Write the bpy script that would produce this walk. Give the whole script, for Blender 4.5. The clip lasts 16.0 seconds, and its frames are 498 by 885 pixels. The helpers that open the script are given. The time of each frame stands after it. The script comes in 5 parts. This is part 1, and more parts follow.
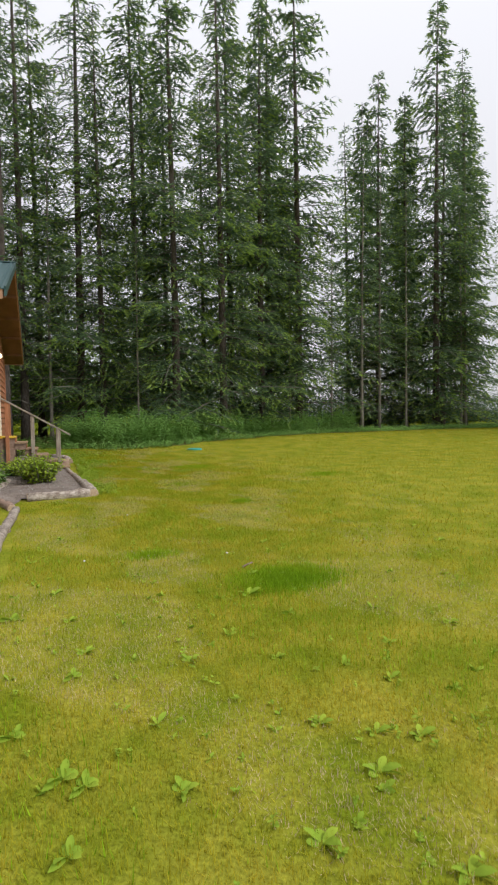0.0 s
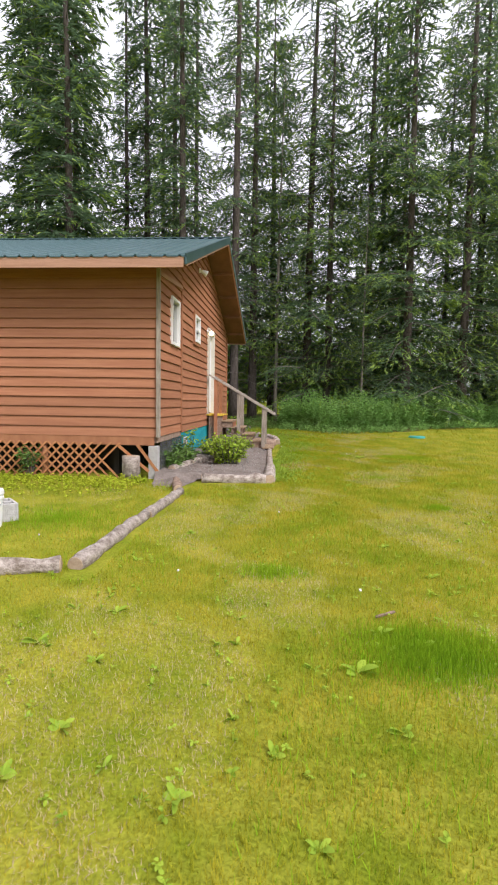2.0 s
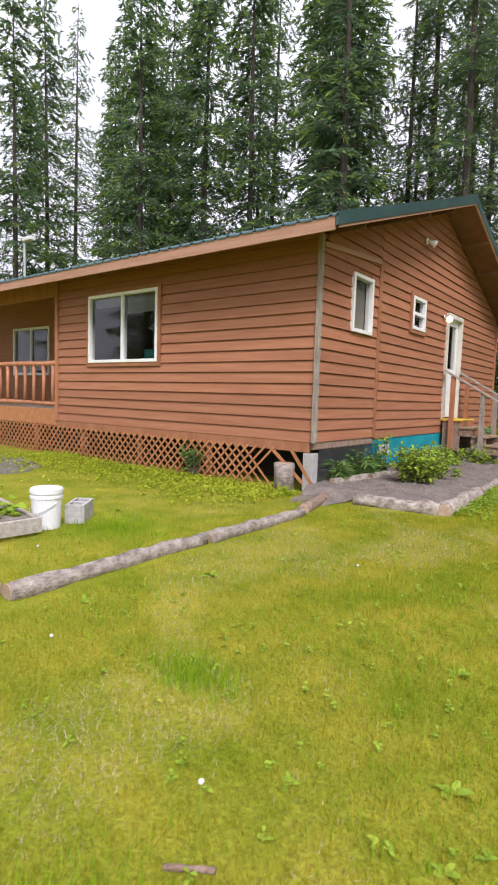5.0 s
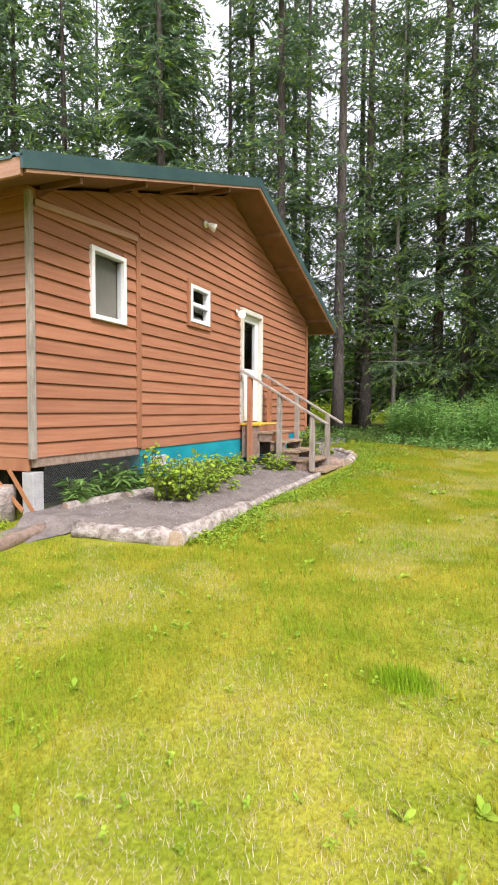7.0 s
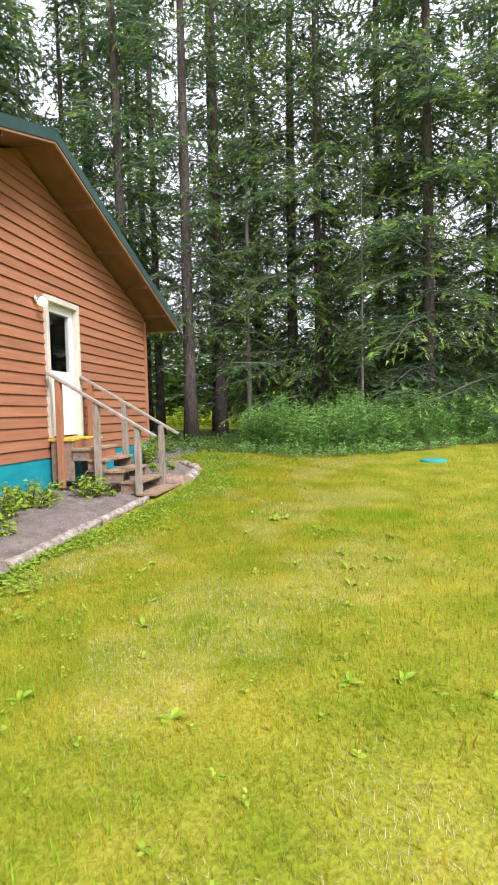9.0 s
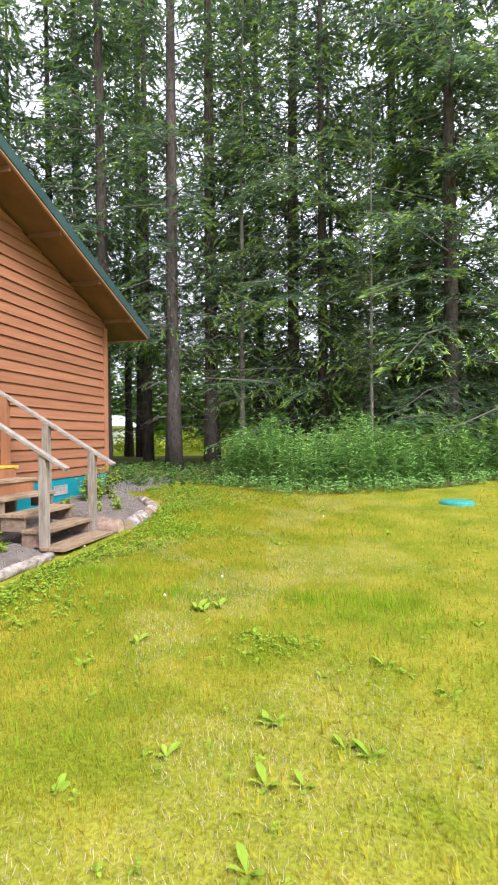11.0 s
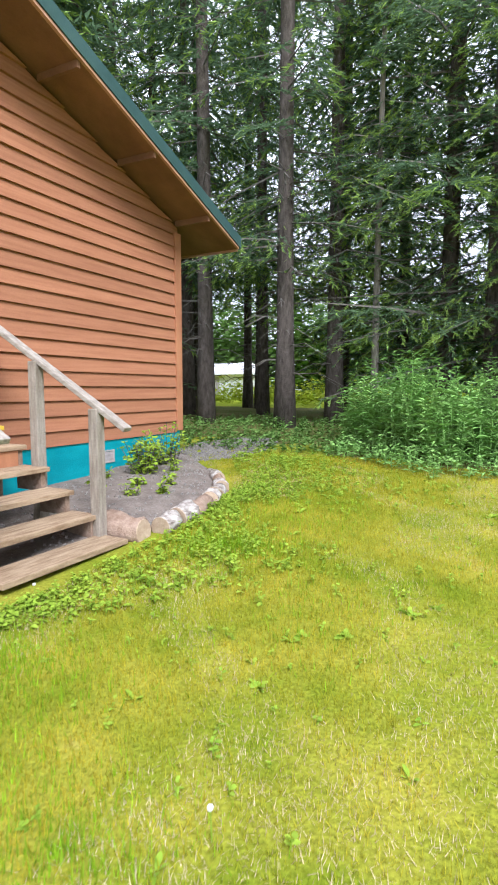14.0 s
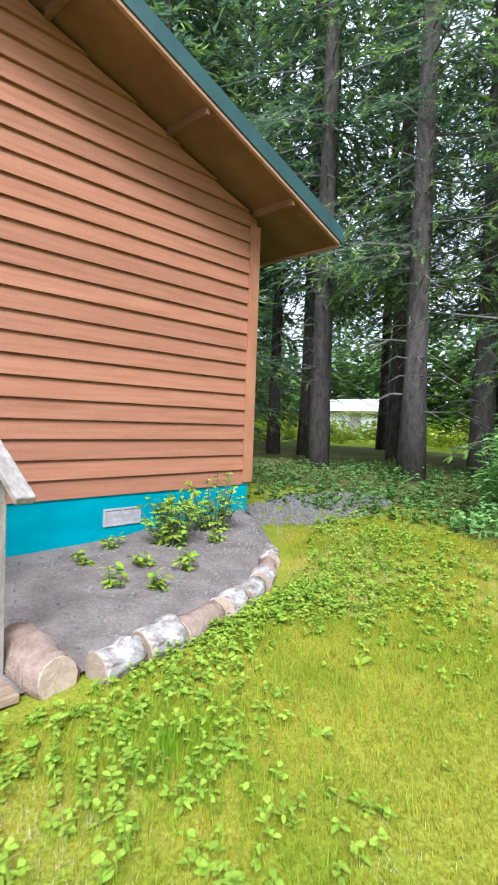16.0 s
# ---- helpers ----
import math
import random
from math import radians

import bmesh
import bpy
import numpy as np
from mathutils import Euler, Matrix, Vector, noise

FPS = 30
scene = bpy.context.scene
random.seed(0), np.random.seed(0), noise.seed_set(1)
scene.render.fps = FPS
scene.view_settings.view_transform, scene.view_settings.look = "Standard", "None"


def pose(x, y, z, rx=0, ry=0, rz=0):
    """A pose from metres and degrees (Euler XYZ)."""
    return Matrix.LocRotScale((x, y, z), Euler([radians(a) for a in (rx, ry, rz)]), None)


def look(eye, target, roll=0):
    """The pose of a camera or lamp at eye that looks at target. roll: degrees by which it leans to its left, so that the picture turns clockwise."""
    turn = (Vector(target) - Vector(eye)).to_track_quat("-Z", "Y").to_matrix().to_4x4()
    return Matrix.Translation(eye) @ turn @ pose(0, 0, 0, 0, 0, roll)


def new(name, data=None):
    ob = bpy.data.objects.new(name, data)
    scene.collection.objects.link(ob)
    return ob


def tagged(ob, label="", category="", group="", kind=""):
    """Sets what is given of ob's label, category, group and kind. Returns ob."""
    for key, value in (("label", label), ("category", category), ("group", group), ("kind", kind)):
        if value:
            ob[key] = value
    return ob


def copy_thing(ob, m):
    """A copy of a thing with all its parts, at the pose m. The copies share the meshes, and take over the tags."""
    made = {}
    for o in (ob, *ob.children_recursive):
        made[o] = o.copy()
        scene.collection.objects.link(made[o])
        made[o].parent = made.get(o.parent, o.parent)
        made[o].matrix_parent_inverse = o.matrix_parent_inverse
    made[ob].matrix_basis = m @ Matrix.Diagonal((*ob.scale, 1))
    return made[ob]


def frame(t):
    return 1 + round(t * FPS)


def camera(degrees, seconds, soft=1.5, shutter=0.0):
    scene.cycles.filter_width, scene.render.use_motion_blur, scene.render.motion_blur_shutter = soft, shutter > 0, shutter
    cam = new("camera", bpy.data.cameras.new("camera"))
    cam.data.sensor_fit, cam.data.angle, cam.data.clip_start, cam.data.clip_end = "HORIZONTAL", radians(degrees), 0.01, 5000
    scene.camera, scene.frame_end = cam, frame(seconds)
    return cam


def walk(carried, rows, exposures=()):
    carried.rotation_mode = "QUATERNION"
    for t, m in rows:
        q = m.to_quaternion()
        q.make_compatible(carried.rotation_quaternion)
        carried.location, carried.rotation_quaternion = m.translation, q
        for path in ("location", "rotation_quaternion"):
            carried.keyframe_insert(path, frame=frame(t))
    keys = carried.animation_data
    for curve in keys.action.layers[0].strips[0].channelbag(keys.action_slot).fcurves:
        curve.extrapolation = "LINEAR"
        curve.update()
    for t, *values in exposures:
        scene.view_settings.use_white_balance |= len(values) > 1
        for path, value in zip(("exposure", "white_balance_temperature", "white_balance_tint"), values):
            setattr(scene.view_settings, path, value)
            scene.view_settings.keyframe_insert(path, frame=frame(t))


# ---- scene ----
import collections
cam = camera(49.7, 16.0, soft=2.0, shutter=0.15)
EXPOSURES = [(0, -0.22, 6400, 12), (1.0, -0.05, 6350, 14), (2.5, 0.4, 6200, 21), (3.5, 0.64, 6150, 24), (4.5, 0.08, 6100, 22), (6.8, 0.7, 6100, 19), (8, 0.66, 6100, 17), (11, 0.8, 5950, 17), (14, 0.88, 5650, 13), (16, 0.97, 5300, 12)]
PATH = [
    (0, (0.233, 0.218, 1.373), (0.958, 2.08, 1.282), -0.9),
    (0.3, (0.395, 0.393, 1.378), (0.963, 2.309, 1.289), 1.0),
    (0.5, (0.51, 0.477, 1.381), (0.942, 2.424, 1.227), 1.0),
    (1, (0.769, 0.782, 1.403), (0.947, 2.772, 1.301), 0.7),
    (1.5, (1.07, 1.153, 1.37), (1.048, 3.149, 1.249), 1.5),
    (2, (1.418, 1.547, 1.329), (1.268, 3.536, 1.177), 0.9),
    (2.5, (1.75, 1.921, 1.312), (1.477, 3.894, 1.137), 0.6),
    (3, (2.069, 2.316, 1.29), (1.403, 4.191, 1.08), 1.3),
    (3.5, (2.399, 2.651, 1.321), (1.642, 4.492, 1.131), -0.7),
    (4, (2.678, 3.096, 1.288), (1.715, 4.839, 1.101), 0.9),
    (4.5, (2.875, 3.528, 1.274), (1.683, 5.122, 1.075), 1.3),
    (4.7, (2.936, 3.695, 1.319), (1.699, 5.257, 1.141), 1.8),
    (6.8, (3.666, 5.85, 1.271), (2.886, 7.686, 1.133), 0.5),
    (7, (3.655, 6.081, 1.253), (2.857, 7.911, 1.13), 0.4),
    (7.5, (3.751, 6.585, 1.258), (2.915, 8.397, 1.131), -0.1),
    (8, (3.841, 7.117, 1.261), (2.914, 8.886, 1.157), 0.6),
    (8.5, (3.927, 7.617, 1.321), (3.335, 9.525, 1.246), -0.3),
    (8.7, (3.867, 7.763, 1.306), (3.505, 9.727, 1.192), -1.4),
    (10.8, (4.269, 10.258, 1.296), (3.849, 12.213, 1.3), -0.8),
    (11, (4.25, 10.467, 1.29), (3.811, 12.418, 1.279), -0.6),
    (11.5, (4.176, 10.999, 1.301), (3.475, 12.871, 1.243), 1.0),
    (12, (4.051, 11.5, 1.281), (3.326, 13.36, 1.169), 0.2),
    (12.5, (3.897, 12.06, 1.28), (3.193, 13.927, 1.138), 0.5),
    (13, (3.832, 12.598, 1.243), (3.067, 14.438, 1.078), 0.2),
    (13.5, (3.784, 13.1, 1.25), (2.965, 14.917, 1.077), -0.4),
    (14, (3.763, 13.635, 1.291), (2.84, 15.398, 1.096), -0.0),
    (14.5, (3.71, 14.195, 1.305), (2.834, 15.983, 1.122), -0.7),
    (15, (3.63, 14.697, 1.339), (2.567, 16.387, 1.213), 1.7),
    (15.5, (3.512, 15.256, 1.337), (2.274, 16.825, 1.259), 0.7),
    (16, (3.316, 15.841, 1.359), (1.938, 17.288, 1.285), 2.0),
]
walk(cam, [(t, look(eye, target, roll)) for t, eye, target, roll in PATH], exposures=EXPOSURES)

# ---- world, sun ----
world = bpy.data.worlds.new("overcast_sky")
scene.world = world
world.use_nodes = True
wn = world.node_tree
wn.nodes.clear()
w_out = wn.nodes.new("ShaderNodeOutputWorld")
w_bg = wn.nodes.new("ShaderNodeBackground")
w_sky = wn.nodes.new("ShaderNodeTexSky")
w_sky.sky_type = "NISHITA"
w_sky.sun_disc = False
w_sky.sun_elevation = radians(46)
w_sky.sun_rotation = radians(132)
w_mix = wn.nodes.new("ShaderNodeMix")
w_mix.data_type = "RGBA"
w_mix.inputs["Factor"].default_value = 0.94
w_mix.inputs["B"].default_value = (10.2, 10.3, 10.6, 1)
wn.links.new(w_sky.outputs["Color"], w_mix.inputs["A"])
w_co = wn.nodes.new("ShaderNodeTexCoord")
w_sep = wn.nodes.new("ShaderNodeSeparateXYZ")
w_map = wn.nodes.new("ShaderNodeMapRange")
w_map.inputs["To Min"].default_value, w_map.inputs["To Max"].default_value = 0.72, 1.36
w_mul = wn.nodes.new("ShaderNodeVectorMath")
w_mul.operation = "SCALE"
wn.links.new(w_co.outputs["Generated"], w_sep.inputs["Vector"])
wn.links.new(w_sep.outputs["Z"], w_map.inputs["Value"])
wn.links.new(w_mix.outputs["Result"], w_mul.inputs["Vector"])
wn.links.new(w_map.outputs["Result"], w_mul.inputs["Scale"])
wn.links.new(w_mul.outputs["Vector"], w_bg.inputs["Color"])
w_bg.inputs["Strength"].default_value = 0.105
wn.links.new(w_bg.outputs["Background"], w_out.inputs["Surface"])
sun = new("sun", bpy.data.lights.new("sun", "SUN"))
sun.data.energy = 3.0
sun.data.angle = radians(20)
sun.data.color = (1.0, 0.96, 0.9)
sun.matrix_world = look((22, -8, 30), (0, 12, 0))


# ---- materials ----
def mat(name, a, b, scale=(3, 3, 3), rough=0.8, bump=0.15, c=None, metal=0.0, fine=60.0, vary=0.12, island=0.0, spec=0.3, grain=0.3):
    """Two-scale mottled surface: coarse noise from a to b (c: stains), fine grain in value and relief."""
    m = bpy.data.materials.new(name)
    m.use_nodes = True
    nt = m.node_tree
    p = nt.nodes["Principled BSDF"]
    p.inputs["Roughness"].default_value = rough
    p.inputs["Metallic"].default_value = metal
    p.inputs["Specular IOR Level"].default_value = spec
    L = nt.links.new
    co = nt.nodes.new("ShaderNodeTexCoord")
    mp = nt.nodes.new("ShaderNodeMapping")
    mp.inputs["Scale"].default_value = scale
    L(co.outputs["Object"], mp.inputs["Vector"])
    n1 = nt.nodes.new("ShaderNodeTexNoise")
    n1.inputs["Scale"].default_value = 1.0
    n1.inputs["Detail"].default_value = 6
    n1.inputs["Roughness"].default_value = 0.65
    L(mp.outputs["Vector"], n1.inputs["Vector"])
    r = nt.nodes.new("ShaderNodeValToRGB")
    r.color_ramp.elements[0].position, r.color_ramp.elements[1].position = 0.34, 0.66
    r.color_ramp.elements[0].color, r.color_ramp.elements[1].color = (*a, 1), (*b, 1)
    if c:
        e = r.color_ramp.elements.new(0.78)
        e.color = (*c, 1)
    L(n1.outputs["Fac"], r.inputs["Fac"])
    n2 = nt.nodes.new("ShaderNodeTexNoise")
    n2.inputs["Scale"].default_value = fine
    n2.inputs["Detail"].default_value = 3
    L(co.outputs["Object"], n2.inputs["Vector"])
    hs = nt.nodes.new("ShaderNodeHueSaturation")
    L(r.outputs["Color"], hs.inputs["Color"])
    info = nt.nodes.new("ShaderNodeObjectInfo")
    source = info.outputs["Random"]
    if island:
        geo = nt.nodes.new("ShaderNodeNewGeometry")
        source = geo.outputs["Random Per Island"]
    ma = nt.nodes.new("ShaderNodeMath")
    ma.operation = "MULTIPLY_ADD"
    amount = island or vary
    ma.inputs[1].default_value = 2 * amount
    ma.inputs[2].default_value = 1 - amount - grain / 2
    L(source, ma.inputs[0])
    mb = nt.nodes.new("ShaderNodeMath")
    mb.operation = "MULTIPLY_ADD"
    mb.inputs[1].default_value = grain
    L(n2.outputs["Fac"], mb.inputs[0])
    L(ma.outputs[0], mb.inputs[2])
    L(mb.outputs[0], hs.inputs["Value"])
    L(hs.outputs["Color"], p.inputs["Base Color"])
    if bump:
        ad = nt.nodes.new("ShaderNodeMath")
        L(n1.outputs["Fac"], ad.inputs[0])
        L(n2.outputs["Fac"], ad.inputs[1])
        bu = nt.nodes.new("ShaderNodeBump")
        bu.inputs["Strength"].default_value = bump
        bu.inputs["Distance"].default_value = 0.02
        L(ad.outputs[0], bu.inputs["Height"])
        L(bu.outputs["Normal"], p.inputs["Normal"])
    return m


def leafy(m, amount=0.25):
    """Lets some light pass through thin leaves."""
    nt = m.node_tree
    p = nt.nodes["Principled BSDF"]
    p.inputs["Specular IOR Level"].default_value = 0.12
    p.inputs["Roughness"].default_value = 0.8
    tr = nt.nodes.new("ShaderNodeBsdfTranslucent")
    mx = nt.nodes.new("ShaderNodeMixShader")
    mx.inputs["Fac"].default_value = amount
    src = p.inputs["Base Color"].links[0].from_socket
    nt.links.new(src, tr.inputs["Color"])
    nt.links.new(p.outputs["BSDF"], mx.inputs[1])
    nt.links.new(tr.outputs["BSDF"], mx.inputs[2])
    nt.links.new(mx.outputs["Shader"], nt.nodes["Material Output"].inputs["Surface"])
    return m


M_SIDING = mat("stained_cedar_siding", (0.30, 0.122, 0.063), (0.39, 0.174, 0.092), (1.1, 1.1, 26), 0.7, 0.12, c=(0.28, 0.105, 0.052), vary=0.1)
M_TRIM = mat("stained_trim", (0.31, 0.13, 0.065), (0.40, 0.18, 0.09), (6, 6, 2), 0.7, 0.1)
M_FASCIA = mat("pale_stained_fascia", (0.36, 0.195, 0.125), (0.45, 0.26, 0.175), (2, 2, 30), 0.75, 0.1)
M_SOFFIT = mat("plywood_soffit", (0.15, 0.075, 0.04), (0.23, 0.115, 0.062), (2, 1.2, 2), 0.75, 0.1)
M_GREYWOOD = mat("weathered_grey_wood", (0.25, 0.21, 0.17), (0.46, 0.41, 0.35), (7, 22, 22), 0.85, 0.3, c=(0.33, 0.24, 0.16))
M_GREYPOST = mat("weathered_grey_post", (0.22, 0.18, 0.14), (0.40, 0.35, 0.29), (24, 24, 4), 0.85, 0.3, c=(0.28, 0.18, 0.11))
M_TREAD = mat("worn_wood_tread", (0.22, 0.14, 0.08), (0.42, 0.31, 0.2), (24, 4, 24), 0.85, 0.3, c=(0.5, 0.42, 0.32))
M_YELLOW = mat("yellow_edge_paint", (0.55, 0.36, 0.03), (0.7, 0.5, 0.06), (9, 9, 9), 0.7, 0.2, c=(0.35, 0.25, 0.12))
M_ROOF = mat("green_metal_roof", (0.065, 0.125, 0.135), (0.09, 0.16, 0.17), (1, 3, 1), 0.35, 0.02, metal=0.25, spec=0.5)
M_RAKE = mat("dark_green_rake_trim", (0.04, 0.085, 0.085), (0.06, 0.115, 0.11), (2, 2, 2), 0.4, 0.02, metal=0.2, spec=0.5)
M_TEAL = mat("teal_painted_concrete", (0.004, 0.20, 0.24), (0.01, 0.27, 0.31), (2, 2, 5), 0.75, 0.2, c=(0.03, 0.24, 0.25))
M_WHITE = mat("white_vinyl", (0.74, 0.74, 0.71), (0.82, 0.82, 0.8), (3, 3, 3), 0.45, 0.02)
M_CREAM = mat("cream_door_trim", (0.60, 0.56, 0.47), (0.72, 0.69, 0.6), (5, 5, 2), 0.6, 0.08)
M_DARKWALL = mat("room_paint", (0.30, 0.27, 0.23), (0.36, 0.33, 0.28), (2, 2, 2), 0.9, 0.0)
M_BLIND = mat("fabric_blind", (0.42, 0.41, 0.36), (0.5, 0.49, 0.43), (2, 2, 60), 0.9, 0.05)
M_CLOTH = mat("teal_curtain", (0.03, 0.22, 0.2), (0.05, 0.3, 0.26), (30, 30, 2), 0.9, 0.1)
# near-black, so that the sheets under the floor pass for shade
M_CAVITY = mat("crawlspace_shade", (0.035, 0.03, 0.025), (0.06, 0.05, 0.04), (4, 4, 4), 1.0, 0.3)
M_VENT = mat("grey_vent_grille", (0.3, 0.27, 0.26), (0.42, 0.38, 0.37), (12, 12, 12), 0.6, 0.1)
M_WIRE = mat("galvanised_wire", (0.18, 0.19, 0.19), (0.28, 0.29, 0.29), (9, 9, 9), 0.5, 0.0, metal=0.6)
M_METAL = mat("grey_metal", (0.4, 0.41, 0.42), (0.55, 0.55, 0.56), (9, 9, 9), 0.4, 0.0, metal=0.7)
M_LATTICE = mat("stained_lattice", (0.35, 0.15, 0.06), (0.46, 0.21, 0.09), (9, 9, 9), 0.8, 0.15)
M_LOGRAIL = mat("peeled_log_rail", (0.38, 0.16, 0.08), (0.5, 0.23, 0.12), (7, 7, 7), 0.6, 0.15)
M_LOG = mat("weathered_log", (0.17, 0.13, 0.10), (0.50, 0.44, 0.38), (11, 11, 16), 0.9, 0.9, c=(0.22, 0.15, 0.11))
M_BROWNLOG = mat("brown_bark_log", (0.20, 0.13, 0.09), (0.34, 0.25, 0.19), (12, 12, 12), 0.95, 0.6, c=(0.12, 0.08, 0.06))
M_BIRCH = mat("birch_bark_log", (0.14, 0.10, 0.08), (0.58, 0.54, 0.49), (13, 9, 22), 0.85, 0.5, c=(0.30, 0.20, 0.14))
M_CUT = mat("cut_log_end", (0.34, 0.24, 0.16), (0.46, 0.36, 0.26), (14, 14, 14), 0.9, 0.3)
M_SOIL = mat("dry_bed_soil", (0.15, 0.122, 0.102), (0.25, 0.21, 0.18), (5, 5, 5), 1.0, 0.8, c=(0.33, 0.29, 0.25), fine=45, grain=0.8)
M_GRAVEL = mat("grey_gravel", (0.18, 0.165, 0.15), (0.36, 0.33, 0.3), (40, 40, 40), 0.95, 1.0, fine=120)
M_BARK = mat("spruce_bark", (0.055, 0.043, 0.036), (0.125, 0.104, 0.09), (14, 14, 5), 0.95, 1.0, c=(0.21, 0.195, 0.175), fine=35)
M_PALEBARK = mat("pale_young_bark", (0.17, 0.145, 0.12), (0.3, 0.27, 0.23), (12, 12, 4), 0.95, 0.6, fine=35)
M_TWIG = mat("dead_twig", (0.09, 0.078, 0.066), (0.18, 0.165, 0.14), (9, 9, 9), 0.95, 0.1)
M_NEEDLE = leafy(mat("spruce_needles", (0.10, 0.165, 0.088), (0.16, 0.24, 0.122), (0.7, 0.7, 0.7), 0.7, 0, island=0.35, spec=0.3), 0.55)
M_TIP = leafy(mat("fresh_spruce_tips", (0.20, 0.32, 0.07), (0.31, 0.43, 0.09), (0.7, 0.7, 0.7), 0.7, 0, island=0.3, spec=0.2), 0.42)
M_LAWN = mat("lawn_ground", (0.14, 0.18, 0.010), (0.27, 0.255, 0.03), (1.8, 1.8, 1.8), 1.0, 0.6, c=(0.38, 0.30, 0.13), fine=55, spec=0.05, grain=1.3)
M_FOREST = mat("mossy_forest_floor", (0.08, 0.10, 0.02), (0.15, 0.13, 0.05), (0.8, 0.8, 0.8), 1.0, 0.8, c=(0.15, 0.09, 0.045), spec=0.05)
M_MEADOW = mat("bright_meadow", (0.20, 0.27, 0.02), (0.34, 0.37, 0.03), (0.3, 0.3, 0.3), 1.0, 0.6, spec=0.05)
M_BLADE = leafy(mat("lawn_blades", (0.26, 0.305, 0.012), (0.47, 0.385, 0.03), (1.8, 1.8, 1.8), 0.7, 0, c=(0.50, 0.385, 0.15), island=0.2, spec=0.15), 0.45)
M_STRAW = mat("dry_straw_blades", (0.38, 0.30, 0.15), (0.49, 0.40, 0.24), (2, 2, 2), 0.8, 0, island=0.25)
M_LUSH = leafy(mat("lush_grass_blades", (0.18, 0.33, 0.008), (0.28, 0.42, 0.014), (1.5, 1.5, 1.5), 0.6, 0, island=0.25, spec=0.2), 0.3)
M_LEAF = leafy(mat("broad_weed_leaf", (0.21, 0.34, 0.03), (0.36, 0.46, 0.05), (6, 6, 6), 0.55, 0, island=0.2), 0.3)
M_WEED = leafy(mat("tall_weed_leaf", (0.17, 0.33, 0.08), (0.30, 0.48, 0.14), (1, 1, 1), 0.6, 0, island=0.3), 0.25)
M_BRIGHT = leafy(mat("sunlit_meadow_leaf", (0.30, 0.40, 0.02), (0.45, 0.50, 0.04), (1, 1, 1), 0.7, 0, island=0.25), 0.3)
M_FERN = leafy(mat("shade_plant_leaf", (0.09, 0.18, 0.04), (0.18, 0.29, 0.07), (4, 4, 4), 0.6, 0, island=0.25), 0.2)
M_PUFF = mat("dandelion_clock", (0.6, 0.58, 0.55), (0.72, 0.7, 0.68), (50, 50, 50), 0.95, 0.3)
M_BLOCK = mat("concrete_block", (0.34, 0.33, 0.31), (0.46, 0.45, 0.43), (10, 10, 10), 0.95, 0.5)
M_BUCKET = mat("white_bucket_plastic", (0.72, 0.72, 0.72), (0.8, 0.8, 0.8), (5, 5, 5), 0.4, 0.02)
M_BOARD = mat("grey_bed_board", (0.3, 0.27, 0.23), (0.44, 0.4, 0.35), (4, 20, 20), 0.9, 0.3)
M_LID = mat("teal_plastic_lid", (0.04, 0.28, 0.23), (0.06, 0.35, 0.29), (5, 5, 5), 0.5, 0.05)
M_TENT = mat("pale_sheet_metal", (0.62, 0.62, 0.64), (0.75, 0.75, 0.77), (1, 1, 1), 0.6, 0.05)


def glass_material():
    m = bpy.data.materials.new("window_glass")
    m.use_nodes = True
    nt = m.node_tree
    nt.nodes.clear()
    out = nt.nodes.new("ShaderNodeOutputMaterial")
    mx = nt.nodes.new("ShaderNodeMixShader")
    fr = nt.nodes.new("ShaderNodeFresnel")
    fr.inputs["IOR"].default_value = 1.9
    tr = nt.nodes.new("ShaderNodeBsdfTransparent")
    tr.inputs["Color"].default_value = (0.8, 0.84, 0.82, 1)
    gl = nt.nodes.new("ShaderNodeBsdfGlossy")
    gl.inputs["Roughness"].default_value = 0.015
    nt.links.new(fr.outputs["Fac"], mx.inputs["Fac"])
    nt.links.new(tr.outputs["BSDF"], mx.inputs[1])
    nt.links.new(gl.outputs["BSDF"], mx.inputs[2])
    nt.links.new(mx.outputs["Shader"], out.inputs["Surface"])
    return m


M_GLASS = glass_material()
M_LAMP = bpy.data.materials.new("lit_lamp_glass")
M_LAMP.use_nodes = True
M_LAMP.node_tree.nodes["Principled BSDF"].inputs["Emission Color"].default_value = (1, 0.72, 0.38, 1)
M_LAMP.node_tree.nodes["Principled BSDF"].inputs["Emission Strength"].default_value = 2.2


